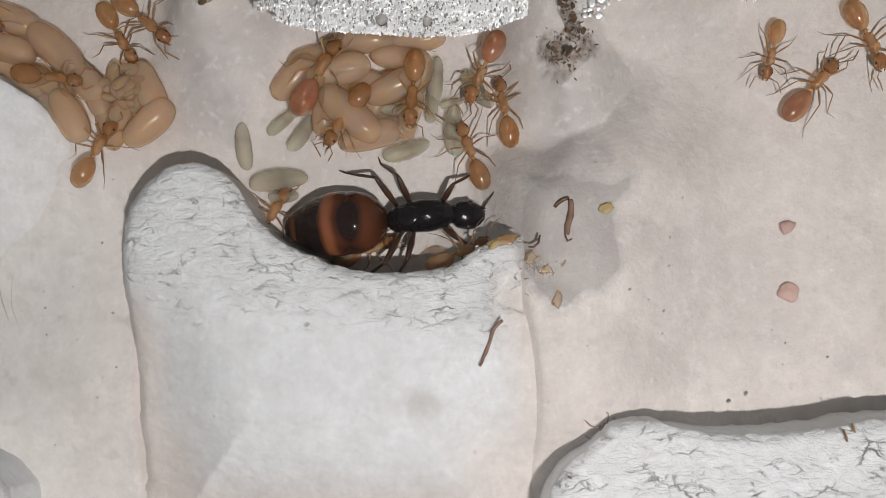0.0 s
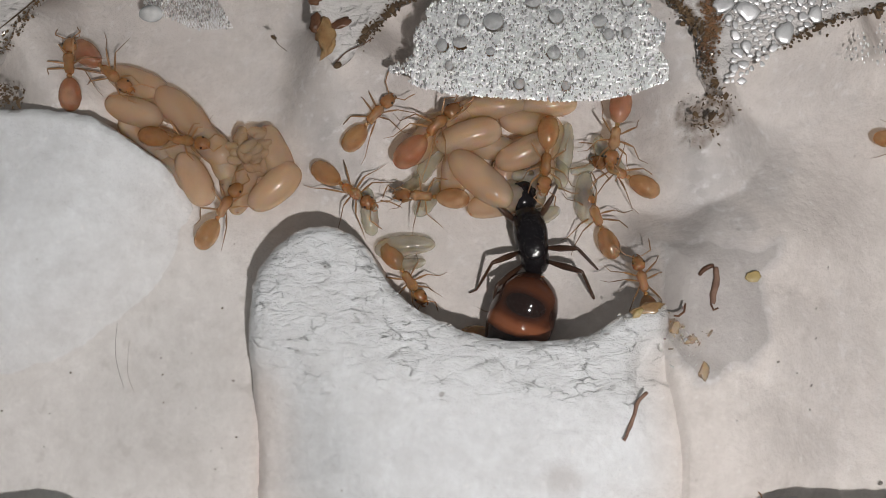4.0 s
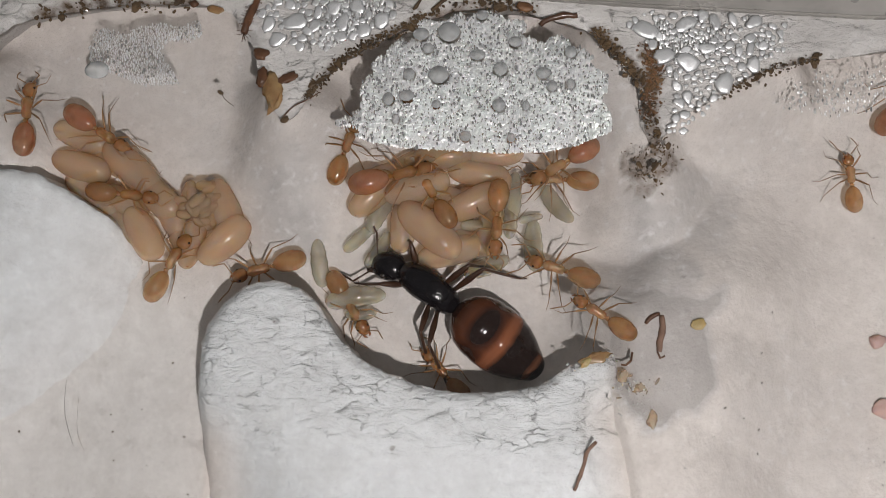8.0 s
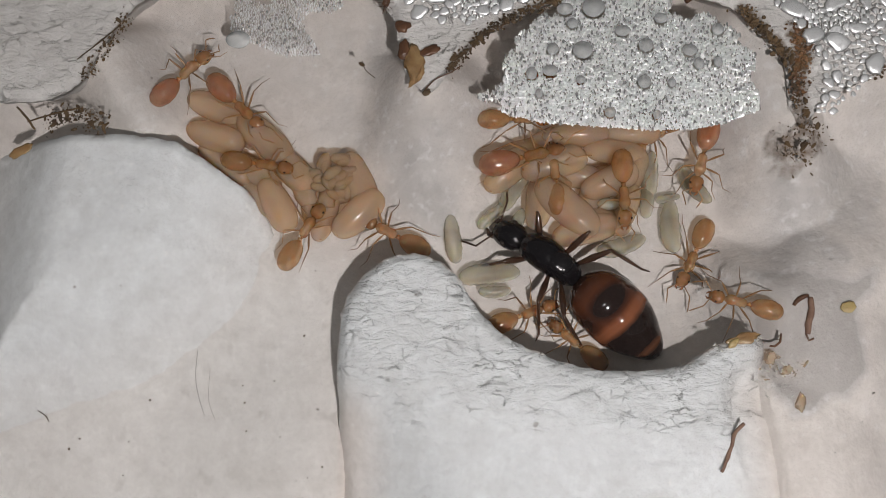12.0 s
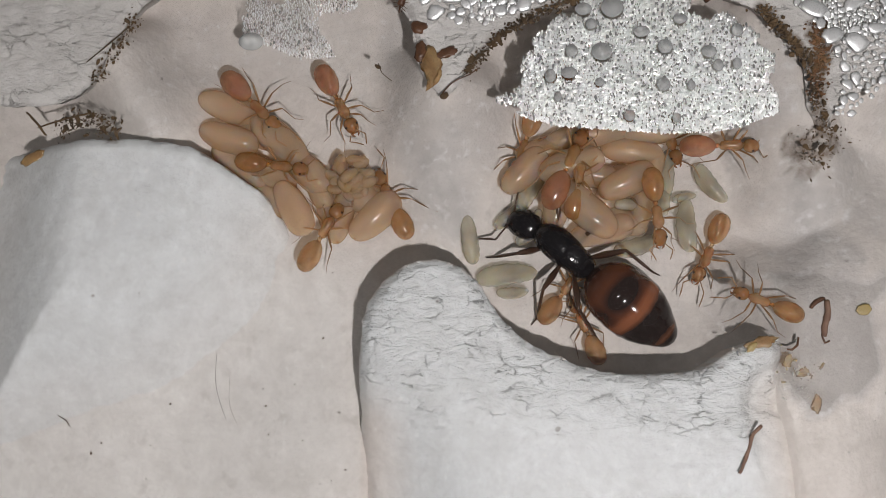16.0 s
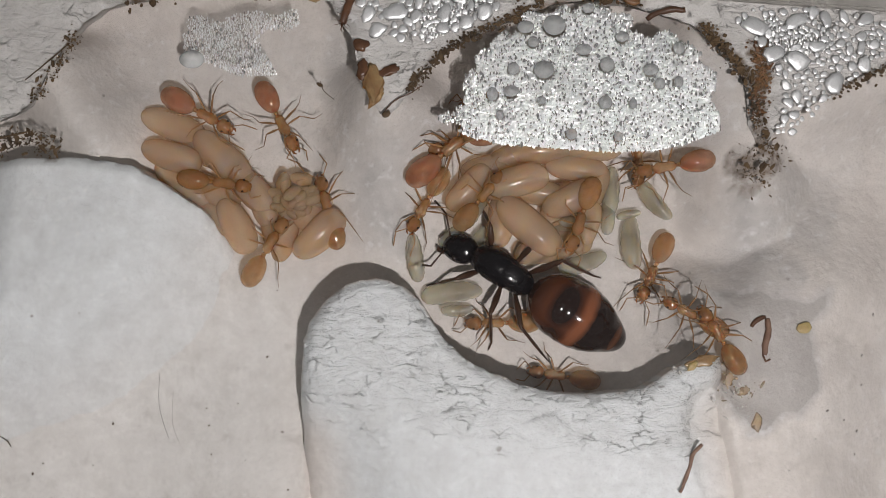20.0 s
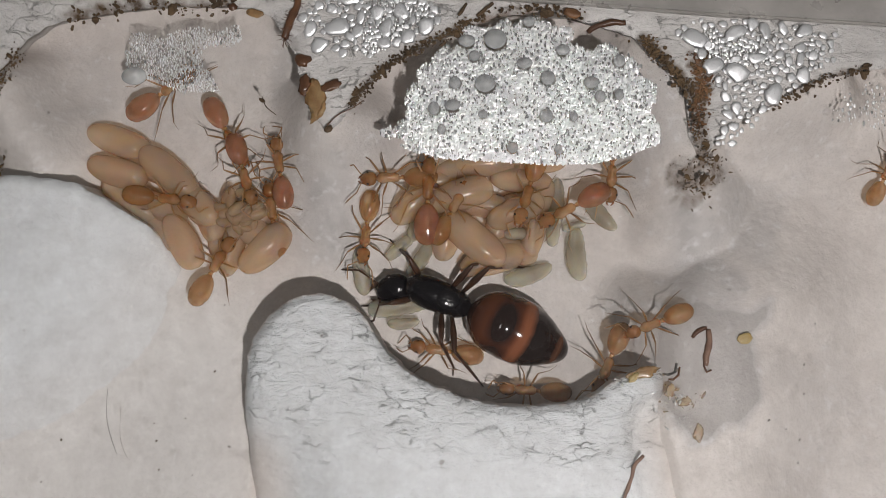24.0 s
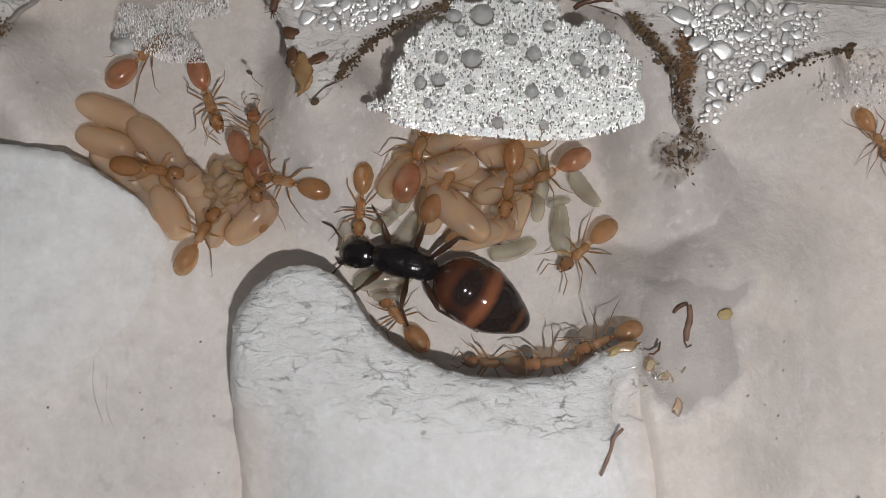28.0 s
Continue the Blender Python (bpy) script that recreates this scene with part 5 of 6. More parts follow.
def build_queen():
    queen = tagged(new("queen_ant", None), "large glossy black queen ant with a red-banded gaster", "ant")
    bm = bmesh.new()
    lathe(bm, [(-2.75, 0.35, -0.25), (-2.55, 0.75, -0.15), (-2.1, 1.1, 0.05), (-1.45, 1.2, 0.28), (-1.3, 1.17, 0.32), (-0.6, 1.34, 0.5), (0.3, 1.42, 0.55), (0.95, 1.36, 0.45), (1.1, 1.28, 0.4), (1.3, 1.3, 0.3), (1.75, 1.12, 0.15), (2.2, 0.8, -0.05), (2.5, 0.45, -0.2)], 24, 0.95)
    bmesh.ops.scale(bm, vec=(0.98, 0.86, 0.92), verts=bm.verts)
    part("thorax", bm, BLACK, queen, "glossy black thorax")
    bm = bmesh.new()
    lathe(bm, egg(1.7, 1.5, 8, 2.2, 0, 0.0), 14, 0.25)
    part("scutellum", bm, BLACK, queen, "", at(-1.0, 0, 1.5, 0, 8))
    bm = bmesh.new()
    lathe(bm, [(-3.05, 0.22, -0.5), (-3.0, 0.35, -0.35), (-3.1, 0.5, 0.0), (-2.95, 0.5, 0.05), (-2.8, 0.36, -0.35), (-2.6, 0.3, -0.4)], 12, 1.4)
    part("petiole", bm, BROWN, queen)
    bm = bmesh.new()
    lathe(bm, [(x * 0.91, r * 0.87, z * 0.94) for x, r, z in (
        (0.0, 0.3, -0.2), (-0.25, 1.1, -0.1), (-0.8, 1.85, 0.0), (-1.5, 2.35, 0.1), (-2.4, 2.64, 0.15), (-2.95, 2.7, 0.15), (-3.0, 2.66, 0.15), (-3.6, 2.76, 0.18),
        (-4.6, 2.72, 0.15), (-5.0, 2.68, 0.12), (-5.05, 2.62, 0.12), (-5.7, 2.45, 0.05), (-6.5, 2.08, -0.05), (-6.9, 1.86, -0.1), (-6.95, 1.8, -0.1), (-7.6, 1.42, -0.2), (-8.2, 0.98, -0.3), (-8.5, 0.6, -0.36), (-8.65, 0.15, -0.4))], 32, 0.95)
    gaster = part("gaster", bm, BANDS, queen, "glossy dark gaster with rust-red bands", at(-2.55, 0, -0.1))
    bm = bmesh.new()
    lathe(bm, [(0.0, 0.35, 0), (0.15, 0.8, 0), (0.5, 1.12, 0.02), (1.1, 1.22, 0.04), (1.7, 1.15, 0.02), (2.2, 0.95, -0.05), (2.55, 0.65, -0.12), (2.7, 0.3, -0.18)], 20, 0.72)
    bmesh.ops.scale(bm, vec=(0.97, 0.88, 0.95), verts=bm.verts)
    head = part("head", bm, BLACK, queen, "black head", at(2.1, 0, -0.25, 0, -16))
    for s in (1, -1):
        bm = bmesh.new()
        bmesh.ops.create_uvsphere(bm, u_segments=12, v_segments=8, radius=0.24)
        part("eye", bm, EYE_MAT, head, "", at(1.25, s * 0.86, 0.38))
        bm = bmesh.new()
        tube(bm, [(2.35, s * 0.55, -0.15), (2.8, s * 0.6, -0.25), (3.2, s * 0.28, -0.3)], [0.26, 0.2, 0.05], 8)
        part("mandible", bm, QUEEN_LEG, head)
        bm = antenna_shape(s, (2.2, 0.4, 0.2), (2.9, 2.0, 0.7), (4.9, 2.6 - 0.7 * s, -0.5), 0.085)
        part("antenna", bm, QUEEN_LEG, head)
    plans = [((1.2, 0.7, -0.7), (2.5, 2.1, 0.5), (3.9, 3.0, -1.75)), ((-0.7, 0.8, -0.8), (-1.3, 3.1, 0.9), (-2.6, 4.6, -1.75)), ((-1.7, 0.8, -0.8), (-3.2, 3.0, 1.0), (-5.7, 3.9, -1.75))]
    for s in (1, -1):
        for k, plan in enumerate(plans):
            part("leg", leg_shape(s, *plan, r=0.2, toe=((0.8, 0.6), (-0.2, 1), (-1, 0.4))[k]), QUEEN_LEG, queen)
    return queen, head, gaster


queen, queen_head, queen_gaster = build_queen()


# ---- brood ----
def build_cocoon(length, width, seed):
    rng = random.Random(seed)
    bm = bmesh.new()
    bend = rng.uniform(-0.25, 0.25)
    st = egg(length, width, 14, 2.5, rng.uniform(-0.12, 0.12))
    lathe(bm, st, 16, 0.92)
    for v in bm.verts:
        v.co.y += bend * (v.co.x / length) ** 2 * 2
        v.co *= 1 + 0.03 * noise.noise(v.co * 0.9 + Vector((seed, 0, 0)))
    ob = tagged(part("cocoon", bm, COCOON), "plump beige ant pupa lying in the brood pile", "pupa", "ant pupae in the brood piles")
    bm = bmesh.new()
    bmesh.ops.create_uvsphere(bm, u_segments=10, v_segments=6, radius=0.16)
    bmesh.ops.scale(bm, vec=(0.6, 1, 1), verts=bm.verts)
    part("dark_spot", bm, BROWN, ob, "small dark spot at the pupa's end", at(-length * 0.455, 0.05, 0.32))
    return ob


def build_larva(length, width, seed):
    bm = bmesh.new()
    n = 22
    st = []
    for i in range(n + 1):
        s = -math.cos(math.pi * i / n)
        r = max(0.03, (1 - abs(s) ** 2.4) ** (1 / 2.4)) * width / 2 * (1 - 0.12 * s)
        r *= 1 + 0.06 * math.cos(s * 30)
        st.append((s * length / 2, r, 0))
    lathe(bm, st, 14, 0.92)
    rng = random.Random(seed)
    bend = rng.uniform(-0.5, 0.5)
    for v in bm.verts:
        v.co.y += bend * (v.co.x / length) ** 2 * 2
    return tagged(part("larva", bm, LARVA), "translucent whitish segmented ant larva", "larva", "ant larvae in the brood piles")


COCOONS = [build_cocoon(4.7, 2.2, 1), build_cocoon(4.5, 2.3, 2), build_cocoon(4.9, 2.2, 3)]
LARVAE = [build_larva(3.9, 1.45, 1), build_larva(3.3, 1.25, 2), build_larva(4.3, 1.5, 3)]


def lay(kinds, rows, start=0):
    for k, (x, y, z, heading, size, which) in enumerate(rows, start):
        src = kinds[which % len(kinds)]
        m = at(x, y, z, heading, 0, 37 * k % 180)
        ob = copy_thing(src, m)
        ob.scale = (size, size, size)


for k, pile in enumerate((PILE_CENTRE, PILE_LEFT)):
    lay(COCOONS, pile, 18 * k)
carried_pupa = copy_thing(COCOONS[1], at(0, 0, 0))
lay(LARVAE, GRUBS)
for src in COCOONS + LARVAE:
    for o in (*src.children_recursive, src):
        bpy.data.objects.remove(o)


def egg_heap(x, y, z, seed):
    """A glistening heap of eggs and tiny larvae, each one a part."""
    rng = random.Random(seed)
    heap = tagged(new("egg_heap", None), "glistening heap of pale ant eggs on the brood", "eggs")
    heap.matrix_basis = at(x, y, z)
    shapes = []
    for k in range(3):
        bm = bmesh.new()
        lathe(bm, egg(1.15 + 0.2 * k, 0.72 + 0.1 * k, 9, 2.2), 10, 0.95)
        shapes.append(mesh_of("egg", bm, EGG))
    for k in range(26):
        a, d = rng.random() * 6.28, 1.75 * math.sqrt(rng.random())
        o = new("egg", shapes[k % 3])
        o.parent = heap
        o.matrix_basis = at(d * math.cos(a), 0.85 * d * math.sin(a), 0.8 * (1 - d / 2.2) + rng.uniform(-0.1, 0.1), rng.random() * 180, rng.uniform(-25, 25))


egg_heap(*EGGS, 5)


# ---- condensation under the lid ----
def domes(rng, area, count, r_low, r_high, keep=None, gap=0.8):
    """Joined flattened drops hanging from the lid's underside over an outline."""
    poly = [Vector(p) for p in area]
    lo = Vector((min(p.x for p in poly), min(p.y for p in poly)))
    hi = Vector((max(p.x for p in poly), max(p.y for p in poly)))
    placed, grid = [], {}
    tries = 0
    while len(placed) < count and tries < count * 14:
        tries += 1
        p = Vector((rng.uniform(lo.x, hi.x), rng.uniform(lo.y, hi.y)))
        r = r_low + (r_high - r_low) * rng.random() ** 2.2
        if not inside(p, poly) or (keep and not keep(p)):
            continue
        cell = (int(p.x / (2 * r_high)), int(p.y / (2 * r_high)))
        if any((q - p).length < gap * (r + s) for i in (-1, 0, 1) for j in (-1, 0, 1) for q, s in grid.get((cell[0] + i, cell[1] + j), ())):
            continue
        grid.setdefault(cell, []).append((p, r))
        placed.append((p, r))
    return placed


def dome_mesh(placed, rng, flat=0.55, sides=8, up=False, uneven=0.0):
    verts, faces = [], []
    base_z, way = (TOP + 0.02, -1) if up else (TOP + 0.28, 1)
    for p, r in placed:
        base = len(verts)
        a0, sx = rng.random() * 6.3, rng.uniform(0.85, 1.2)
        deep = flat * rng.uniform(0.1, 0.5) if up and not uneven else flat
        if up and not uneven:
            sx *= 0.74
        lean = (rng.uniform(0.0, 0.18) if uneven else rng.uniform(-0.05, 0.36)) if up else 0.0
        edge = [1 + uneven * rng.uniform(-1, 1) for _ in range(sides)]
        edge = [(edge[k - 1] + edge[k] + edge[(k + 1) % sides]) / 3 for k in range(sides)]
        for rr, zz in ((1.0, 0.0), (0.8, 0.36), (0.45, 0.8)) if up and not uneven else ((1.0, 0.0), (0.86, 0.8), (0.5, 0.95)):
            for k in range(sides):
                a = a0 + 2 * math.pi * k / sides
                verts.append(((p.x + r * edge[k] * rr * sx * math.cos(a)) * MM, (p.y + r * edge[k] * rr / sx * math.sin(a)) * MM, (base_z - way * deep * r * zz + lean * r * rr * math.sin(a)) * MM))
        verts.append((p.x * MM, p.y * MM, (base_z - way * deep * r) * MM))
        top = len(verts) - 1
        faces.append([base + k for k in range(sides)][::way])
        for ring in range(2):
            for k in range(sides):
                a, b = base + ring * sides + k, base + ring * sides + (k + 1) % sides
                faces.append((b, a, a + sides, b + sides)[::way])
        for k in range(sides):
            faces.append((base + 2 * sides + (k + 1) % sides, base + 2 * sides + k, top)[::way])
    return verts, faces


def condensation(name, area, count, r_low, r_high, material, label, seed, flat=0.55, gap=0.8, sides=8, holes=()):
    rng = random.Random(seed)
    spots = [(Vector(h[:2]), h[2]) for h in holes]
    line = [Vector(p) for p in area + area[:1]]
    low = min(p.y for p in line)

    def keep(p):
        if any((p - c).length < r * 1.15 for c, r in spots):
            return False
        if material is not MIST or p.y < low + 1.6:
            return True
        return dist_to(p, line) > 0.55 + 1.1 * wave(p.x, p.y, 1.3, seed) + rng.uniform(-0.5, 0.4)

    placed = domes(rng, area, count, r_low, r_high, keep, gap)
    verts, faces = dome_mesh(placed, rng, flat, sides, material is not DROP, 0.62 if material is FILM else 0.0)
    me = bpy.data.meshes.new(name)
    me.from_pydata(verts, [], faces)
    me.materials.append(material)
    me.polygons.foreach_set("use_smooth", [True] * len(me.polygons))
    ob = tagged(new(name, me), label, "condensation", kind="stuff")
    return ob


condensation("condensation", MIST_C, 12500, 0.06, 0.17, MIST, "dense silvery condensation under the clear lid", 3, 0.7, 0.46, 7, BIG_DROPS)
condensation("condensation", MIST_L, 1300, 0.05, 0.13, MIST, "thin silvery condensation under the clear lid", 4, 0.8, 0.85, 7)
condensation("condensation", MIST_R, 260, 0.05, 0.14, MIST, "sparse condensation under the clear lid", 5, 0.8, 0.9, 7)
condensation("condensation", DROPS_W1, 190, 0.2, 0.85, FILM, "flattened water drops between lid and plaster", 6, 0.2, 0.94, 14)
condensation("condensation", DROPS_W2, 420, 0.16, 0.74, FILM, "flattened water drops between lid and plaster", 7, 0.2, 0.94, 14)
condensation("condensation", MIST_W1, 700, 0.1, 0.24, MIST, "silvery drops between lid and plaster", 8, 0.6, 0.8, 8)
condensation("condensation", MIST_W2, 700, 0.1, 0.24, MIST, "silvery drops between lid and plaster", 9, 0.6, 0.8, 8)


def big_drops():
    rng = random.Random(11)
    for x, y, r in BIG_DROPS:
        verts, faces = dome_mesh([(Vector((0, 0)), r)], rng, 0.6, 16)
        me = bpy.data.meshes.new("water_drop")
        me.from_pydata([(a, b, c - (TOP + 0.28) * MM) for a, b, c in verts], [], faces)
        me.materials.append(DROP)
        me.polygons.foreach_set("use_smooth", [True] * len(me.polygons))
        ob = tagged(new("water_drop", me), "round clear water drop hanging under the lid", "drop", "larger drops under the lid")
        ob.location = (x * MM, y * MM, (TOP + 0.28) * MM)
    

big_drops()


# ---- litter: soil along the arches, twigs, husks ----
def crumbs(name, line, count, spread, size, material, label, seed, z=TOP - 0.05, category="soil"):
    rng = random.Random(seed)
    path = smooth_line(line, 0.2)
    bm = bmesh.new()
    for _ in range(count):
        p = rng.choice(path) + Vector((rng.gauss(0, spread), rng.gauss(0, spread)))
        r = size * (rng.uniform(0.25, 0.8) if rng.random() < 0.93 else rng.uniform(1.0, 1.8))
        m = Matrix.Translation((p.x, p.y, z - 0.3 * r)) @ Euler((rng.random() * 6, rng.uniform(-0.3, 0.3), rng.random() * 6)).to_matrix().to_4x4() @ Matrix.Diagonal((r * (rng.uniform(0.7, 1.8) if spread < 0.4 else rng.choice((0.8, 1.2, 1.7, 2.6))), r * (1.0 if spread < 0.4 else 0.85), r * 0.7, 1))
        got = bmesh.ops.create_icosphere(bm, subdivisions=1, radius=1.0, matrix=m)
        for v in got["verts"]:
            v.co += Vector((rng.uniform(-1, 1), rng.uniform(-1, 1), rng.uniform(-1, 1))) * r * 0.25
    ob = part(name, bm, material)
    ob.data.polygons.foreach_set("use_smooth", [False] * len(ob.data.polygons))
    return tagged(ob, label, category, kind="stuff")


for k, (line, count, spread, size, rusty) in enumerate(SOIL_ARCHES + SOIL_SIDES):
    crumbs("soil_line", line, count, spread, size, RUST_SOIL if rusty else SOIL, "dark brown soil crumbs along the plaster edge", 20 + k)


CHIP = chitin("plaster_chip", (0.52, 0.51, 0.48), (0.66, 0.65, 0.63), 0.95, 0.2)
crumbs("plaster_crumbs", [(16.6, 5.7), (17.2, 4.9), (17.8, 3.6), (18.4, 2.6)], 40, 0.6, 0.12, CHIP, "loose white plaster crumbs at the bank's broken end", 41, 5.3, "crumbs")
crumbs("husk_crumbs", [(16.9, 5.2), (17.6, 4.2), (18.6, 3.6)], 20, 0.65, 0.12, PALE_HUSK, "pale papery crumbs at the bank's broken end", 42, 5.4, "crumbs")
crumbs("plaster_crumbs", [(13.6, 5.2), (15.0, 5.7), (16.4, 6.0)], 26, 0.25, 0.1, CHIP, "loose white plaster crumbs on the bank's rim", 43, 5.8, "crumbs")


def surface(x, y, z):
    """The height at which a loose thing lies, on the floor or under the lid."""
    return max(z, floor_height(x, y) + 0.05)


def lay_twig(name, points, z, material, radius, hairs, label, seed):
    rng = random.Random(seed)
    line = smooth_line(points, 0.3)
    mid = sum(line, Vector((0, 0))) / len(line)
    base = surface(mid.x, mid.y, z)
    bm = bmesh.new()
    pts, rad = [], []
    for i, p in enumerate(line):
        k = i / max(1, len(line) - 1)
        pts.append((p.x - mid.x + rng.uniform(-0.2, 0.2) * radius, p.y - mid.y + rng.uniform(-0.2, 0.2) * radius, rng.uniform(-0.3, 0.3) * radius))
        rad.append(radius * (0.55 + 0.45 * math.sin(math.pi * (0.15 + 0.7 * k))) * rng.uniform(0.85, 1.15))
    tube(bm, pts, rad, 8)
    for _ in range(hairs):
        p = Vector(rng.choice(pts))
        d = Vector((rng.gauss(0, 1), rng.gauss(0, 1), rng.gauss(0, 0.6))).normalized()
        tube(bm, [p, p + d * radius * 1.6, p + d * radius * 2.1], [0.03, 0.02, 0.008], 4)
    ob = part(name, bm, material, None, "", at(mid.x, mid.y, base))
    return tagged(ob, label, name.replace("_", " "))


def lay_flake(name, x, y, z, length, width, heading, material, label, seed):
    rng = random.Random(seed)
    bm = bmesh.new()
    small = length < 0.4
    got = bmesh.ops.create_icosphere(bm, subdivisions=1 if small else 3, radius=0.5)
    off = Vector((rng.uniform(0, 50), rng.uniform(0, 50), 0))
    for v in got["verts"]:
        n = noise.noise(v.co * 2.2 + off)
        v.co *= 1 + 0.45 * n + 0.2 * noise.noise(v.co * 6 + off)
        if "husk" in name:
            fold = abs(noise.noise(v.co * 3.1 + off))
            v.co = Vector((v.co.x * (1 + 0.5 * fold), v.co.y * (0.75 + 0.8 * fold), v.co.z * (0.5 + 1.3 * fold)))
        v.co = Vector((v.co.x * length, v.co.y * width, v.co.z * min(width, length) * (0.14 if name == "husk" else 0.2 if name == "seed" else 0.32 if "husk" in name else 0.55)))
    ob = part(name, bm, material, None, "", at(x, y, surface(x, y, z), heading))
    return tagged(ob, label, name.replace("_", " "))


lay_twig("twig", [(15.22, 0.48), (14.66, -0.01), (14.42, -0.64), (14.08, -1.65), (13.62, -2.62)], 5.72, TWIG, 0.14, 0, "thin reddish-brown twig lying on the white plaster", 60)
lay_twig("leg_scrap", [(18.95, 8.29), (19.36, 8.75), (19.94, 8.97)], 5.35, SHARD, 0.17, 0, "brown broken insect leg resting beside the damp patch", 61)
lay_twig("leg_scrap", [(20.01, 8.86), (20.12, 8.02), (19.84, 6.99), (19.70, 6.39)], 5.35, TWIG, 0.24, 0, "tan broken insect leg segment on the damp plaster", 62)
lay_twig("leg_scrap", [(19.62, 6.39), (19.82, 5.93), (20.13, 6.08)], 5.35, SHARD, 0.09, 0, "thin dark claw of a broken insect leg", 63)
lay_twig("leg_scrap", [(17.86, 6.33), (17.76, 5.76), (17.37, 5.50), (17.07, 5.51)], 5.90, SHARD, 0.08, 0, "dark hooked insect leg at the bank's end", 64)
lay_twig("caterpillar_skin", [(-7.86, 33.06), (-8.09, 32.02), (-8.49, 30.98), (-8.84, 29.83)], 6.00, SHARD, 0.30, 70, "dark bristly caterpillar skin on the plaster wall", 65)
lay_twig("curled_strip", [(12.56, 29.82), (13.30, 30.30), (14.19, 30.46), (15.23, 30.40)], 6.00, SHARD, 0.24, 0, "curled dark brown worm-like strip above the arch", 66)
lay_twig("twig", [(3.47, 31.25), (4.05, 32.16)], 6.00, SOIL, 0.13, 0, "short dark twig above the arch", 67)
lay_twig("twig", [(4.76, 31.16), (5.91, 32.14)], 6.00, SOIL, 0.16, 0, "short dark twig above the arch", 68)
lay_twig("twig", [(-6.11, 23.17), (-5.23, 24.17), (-4.04, 24.76), (-3.32, 25.24)], 6.00, SHARD, 0.05, 0, "thin brown straw under the husk", 69)
lay_twig("twig", [(-34.49, 21.33), (-32.89, 21.85), (-30.80, 22.33)], 6.00, SOIL, 0.07, 0, "thin dark straw in the dirt", 70)
lay_twig("twig", [(-35.34, 22.45), (-34.50, 21.61), (-33.86, 20.74)], 6.00, SOIL, 0.09, 0, "thin dark straw in the dirt", 71)
lay_twig("twig", [(-31.19, 26.04), (-29.80, 27.24), (-28.21, 28.65)], 6.00, SOIL, 0.05, 0, "thin dark straw along the arch", 72)
lay_twig("chaff", [(37.87, -6.98), (38.07, -7.54), (38.13, -7.80)], 6.00, HUSK, 0.10, 0, "tan chaff flake on the plaster shelf", 73)
lay_twig("chaff", [(38.44, -6.60), (38.64, -7.20)], 6.00, HUSK, 0.10, 0, "tan chaff flake on the plaster shelf", 74)
lay_twig("hair", [(-22.86, 5.49), (-22.82, 3.03), (-21.80, 0.18), (-20.39, -1.82)], 0.25, GREYSPECK, 0.02, 0, "fine curved hair on the plaster floor", 75)
lay_twig("hair", [(-21.77, 4.15), (-21.72, 1.69), (-20.70, -0.32), (-19.60, -1.52)], 0.25, PALE_HUSK, 0.01, 0, "fine pale hair on the plaster floor", 76)
lay_twig("hair", [(-34.64, 1.03), (-33.97, 0.63), (-33.72, 0.22)], 0.25, SOIL, 0.03, 0, "tiny curled fibre on the plaster floor", 77)
lay_twig("fibre", [(-10.40, 25.64), (-10.16, 24.95), (-9.44, 24.33)], 6.10, SOIL, 0.03, 0, "small dark fibre stuck to the lid", 78)
lay_flake("seed", 22.48, 8.18, 5.40, 1.04, 0.72, 10, SEEDY, "yellow chaff seed on the damp plaster", 200)
lay_flake("husk", 19.06, 1.83, 4.60, 1.0, 0.7, 80, PALE_HUSK, "pale papery husk beside the bank", 201)
lay_flake("husk", 17.25, 4.75, 5.40, 0.9, 0.6, 60, PALE_HUSK, "pale papery husk at the bank's end", 202)
lay_flake("husk", 18.34, 3.98, 5.20, 0.88, 0.64, 20, PALE_HUSK, "pale papery husk at the bank's end", 203)
lay_flake("husk", 15.33, 5.97, 6.00, 1.76, 0.72, 15, HUSK, "shiny amber husk on the bank's rim", 204)
lay_flake("grain", 14.68, 5.68, 6.00, 0.80, 0.48, 40, SEEDY, "small yellow grain on the bank's rim", 205)
lay_flake("insect_husk", -6.70, 25.51, 6.10, 2.32, 1.28, 100, HUSK, "glossy amber-brown insect husk on the plaster wedge", 206)
lay_flake("insect_husk", -5.54, 26.30, 6.15, 1.36, 0.72, 20, SHARD, "dark brown shard of an insect husk", 207)
lay_flake("insect_husk", -7.42, 26.40, 6.15, 1.36, 0.80, 80, SHARD, "dark brown shard of an insect husk", 208)
lay_flake("insect_husk", -6.42, 24.58, 6.05, 1.60, 0.88, 60, HUSK, "amber shard of an insect husk", 209)
lay_flake("dropping", -7.58, 28.24, 6.00, 1.04, 0.88, 0, SHARD, "dark brown dropping on the plaster wall", 210)
lay_flake("seed", -10.92, 31.76, 6.00, 1.20, 0.56, -10, HUSK, "amber chaff seed in the dirt line", 211)
lay_flake("dropping", -12.54, 32.28, 6.00, 0.64, 0.56, 0, SHARD, "dark dropping in the dirt line", 212)
lay_flake("crumb", 11.51, 31.24, 6.00, 1.36, 0.72, -15, RUST_SOIL, "rust-brown crumb above the arch", 213)
lay_flake("crumb", -5.78, 23.23, 6.05, 0.64, 0.40, 30, SOIL, "small black crumb on the wedge", 214)
lay_flake("husk", -34.74, 19.18, 6.00, 1.60, 0.80, 20, HUSK, "amber husk in the dirt by the lobe", 215)
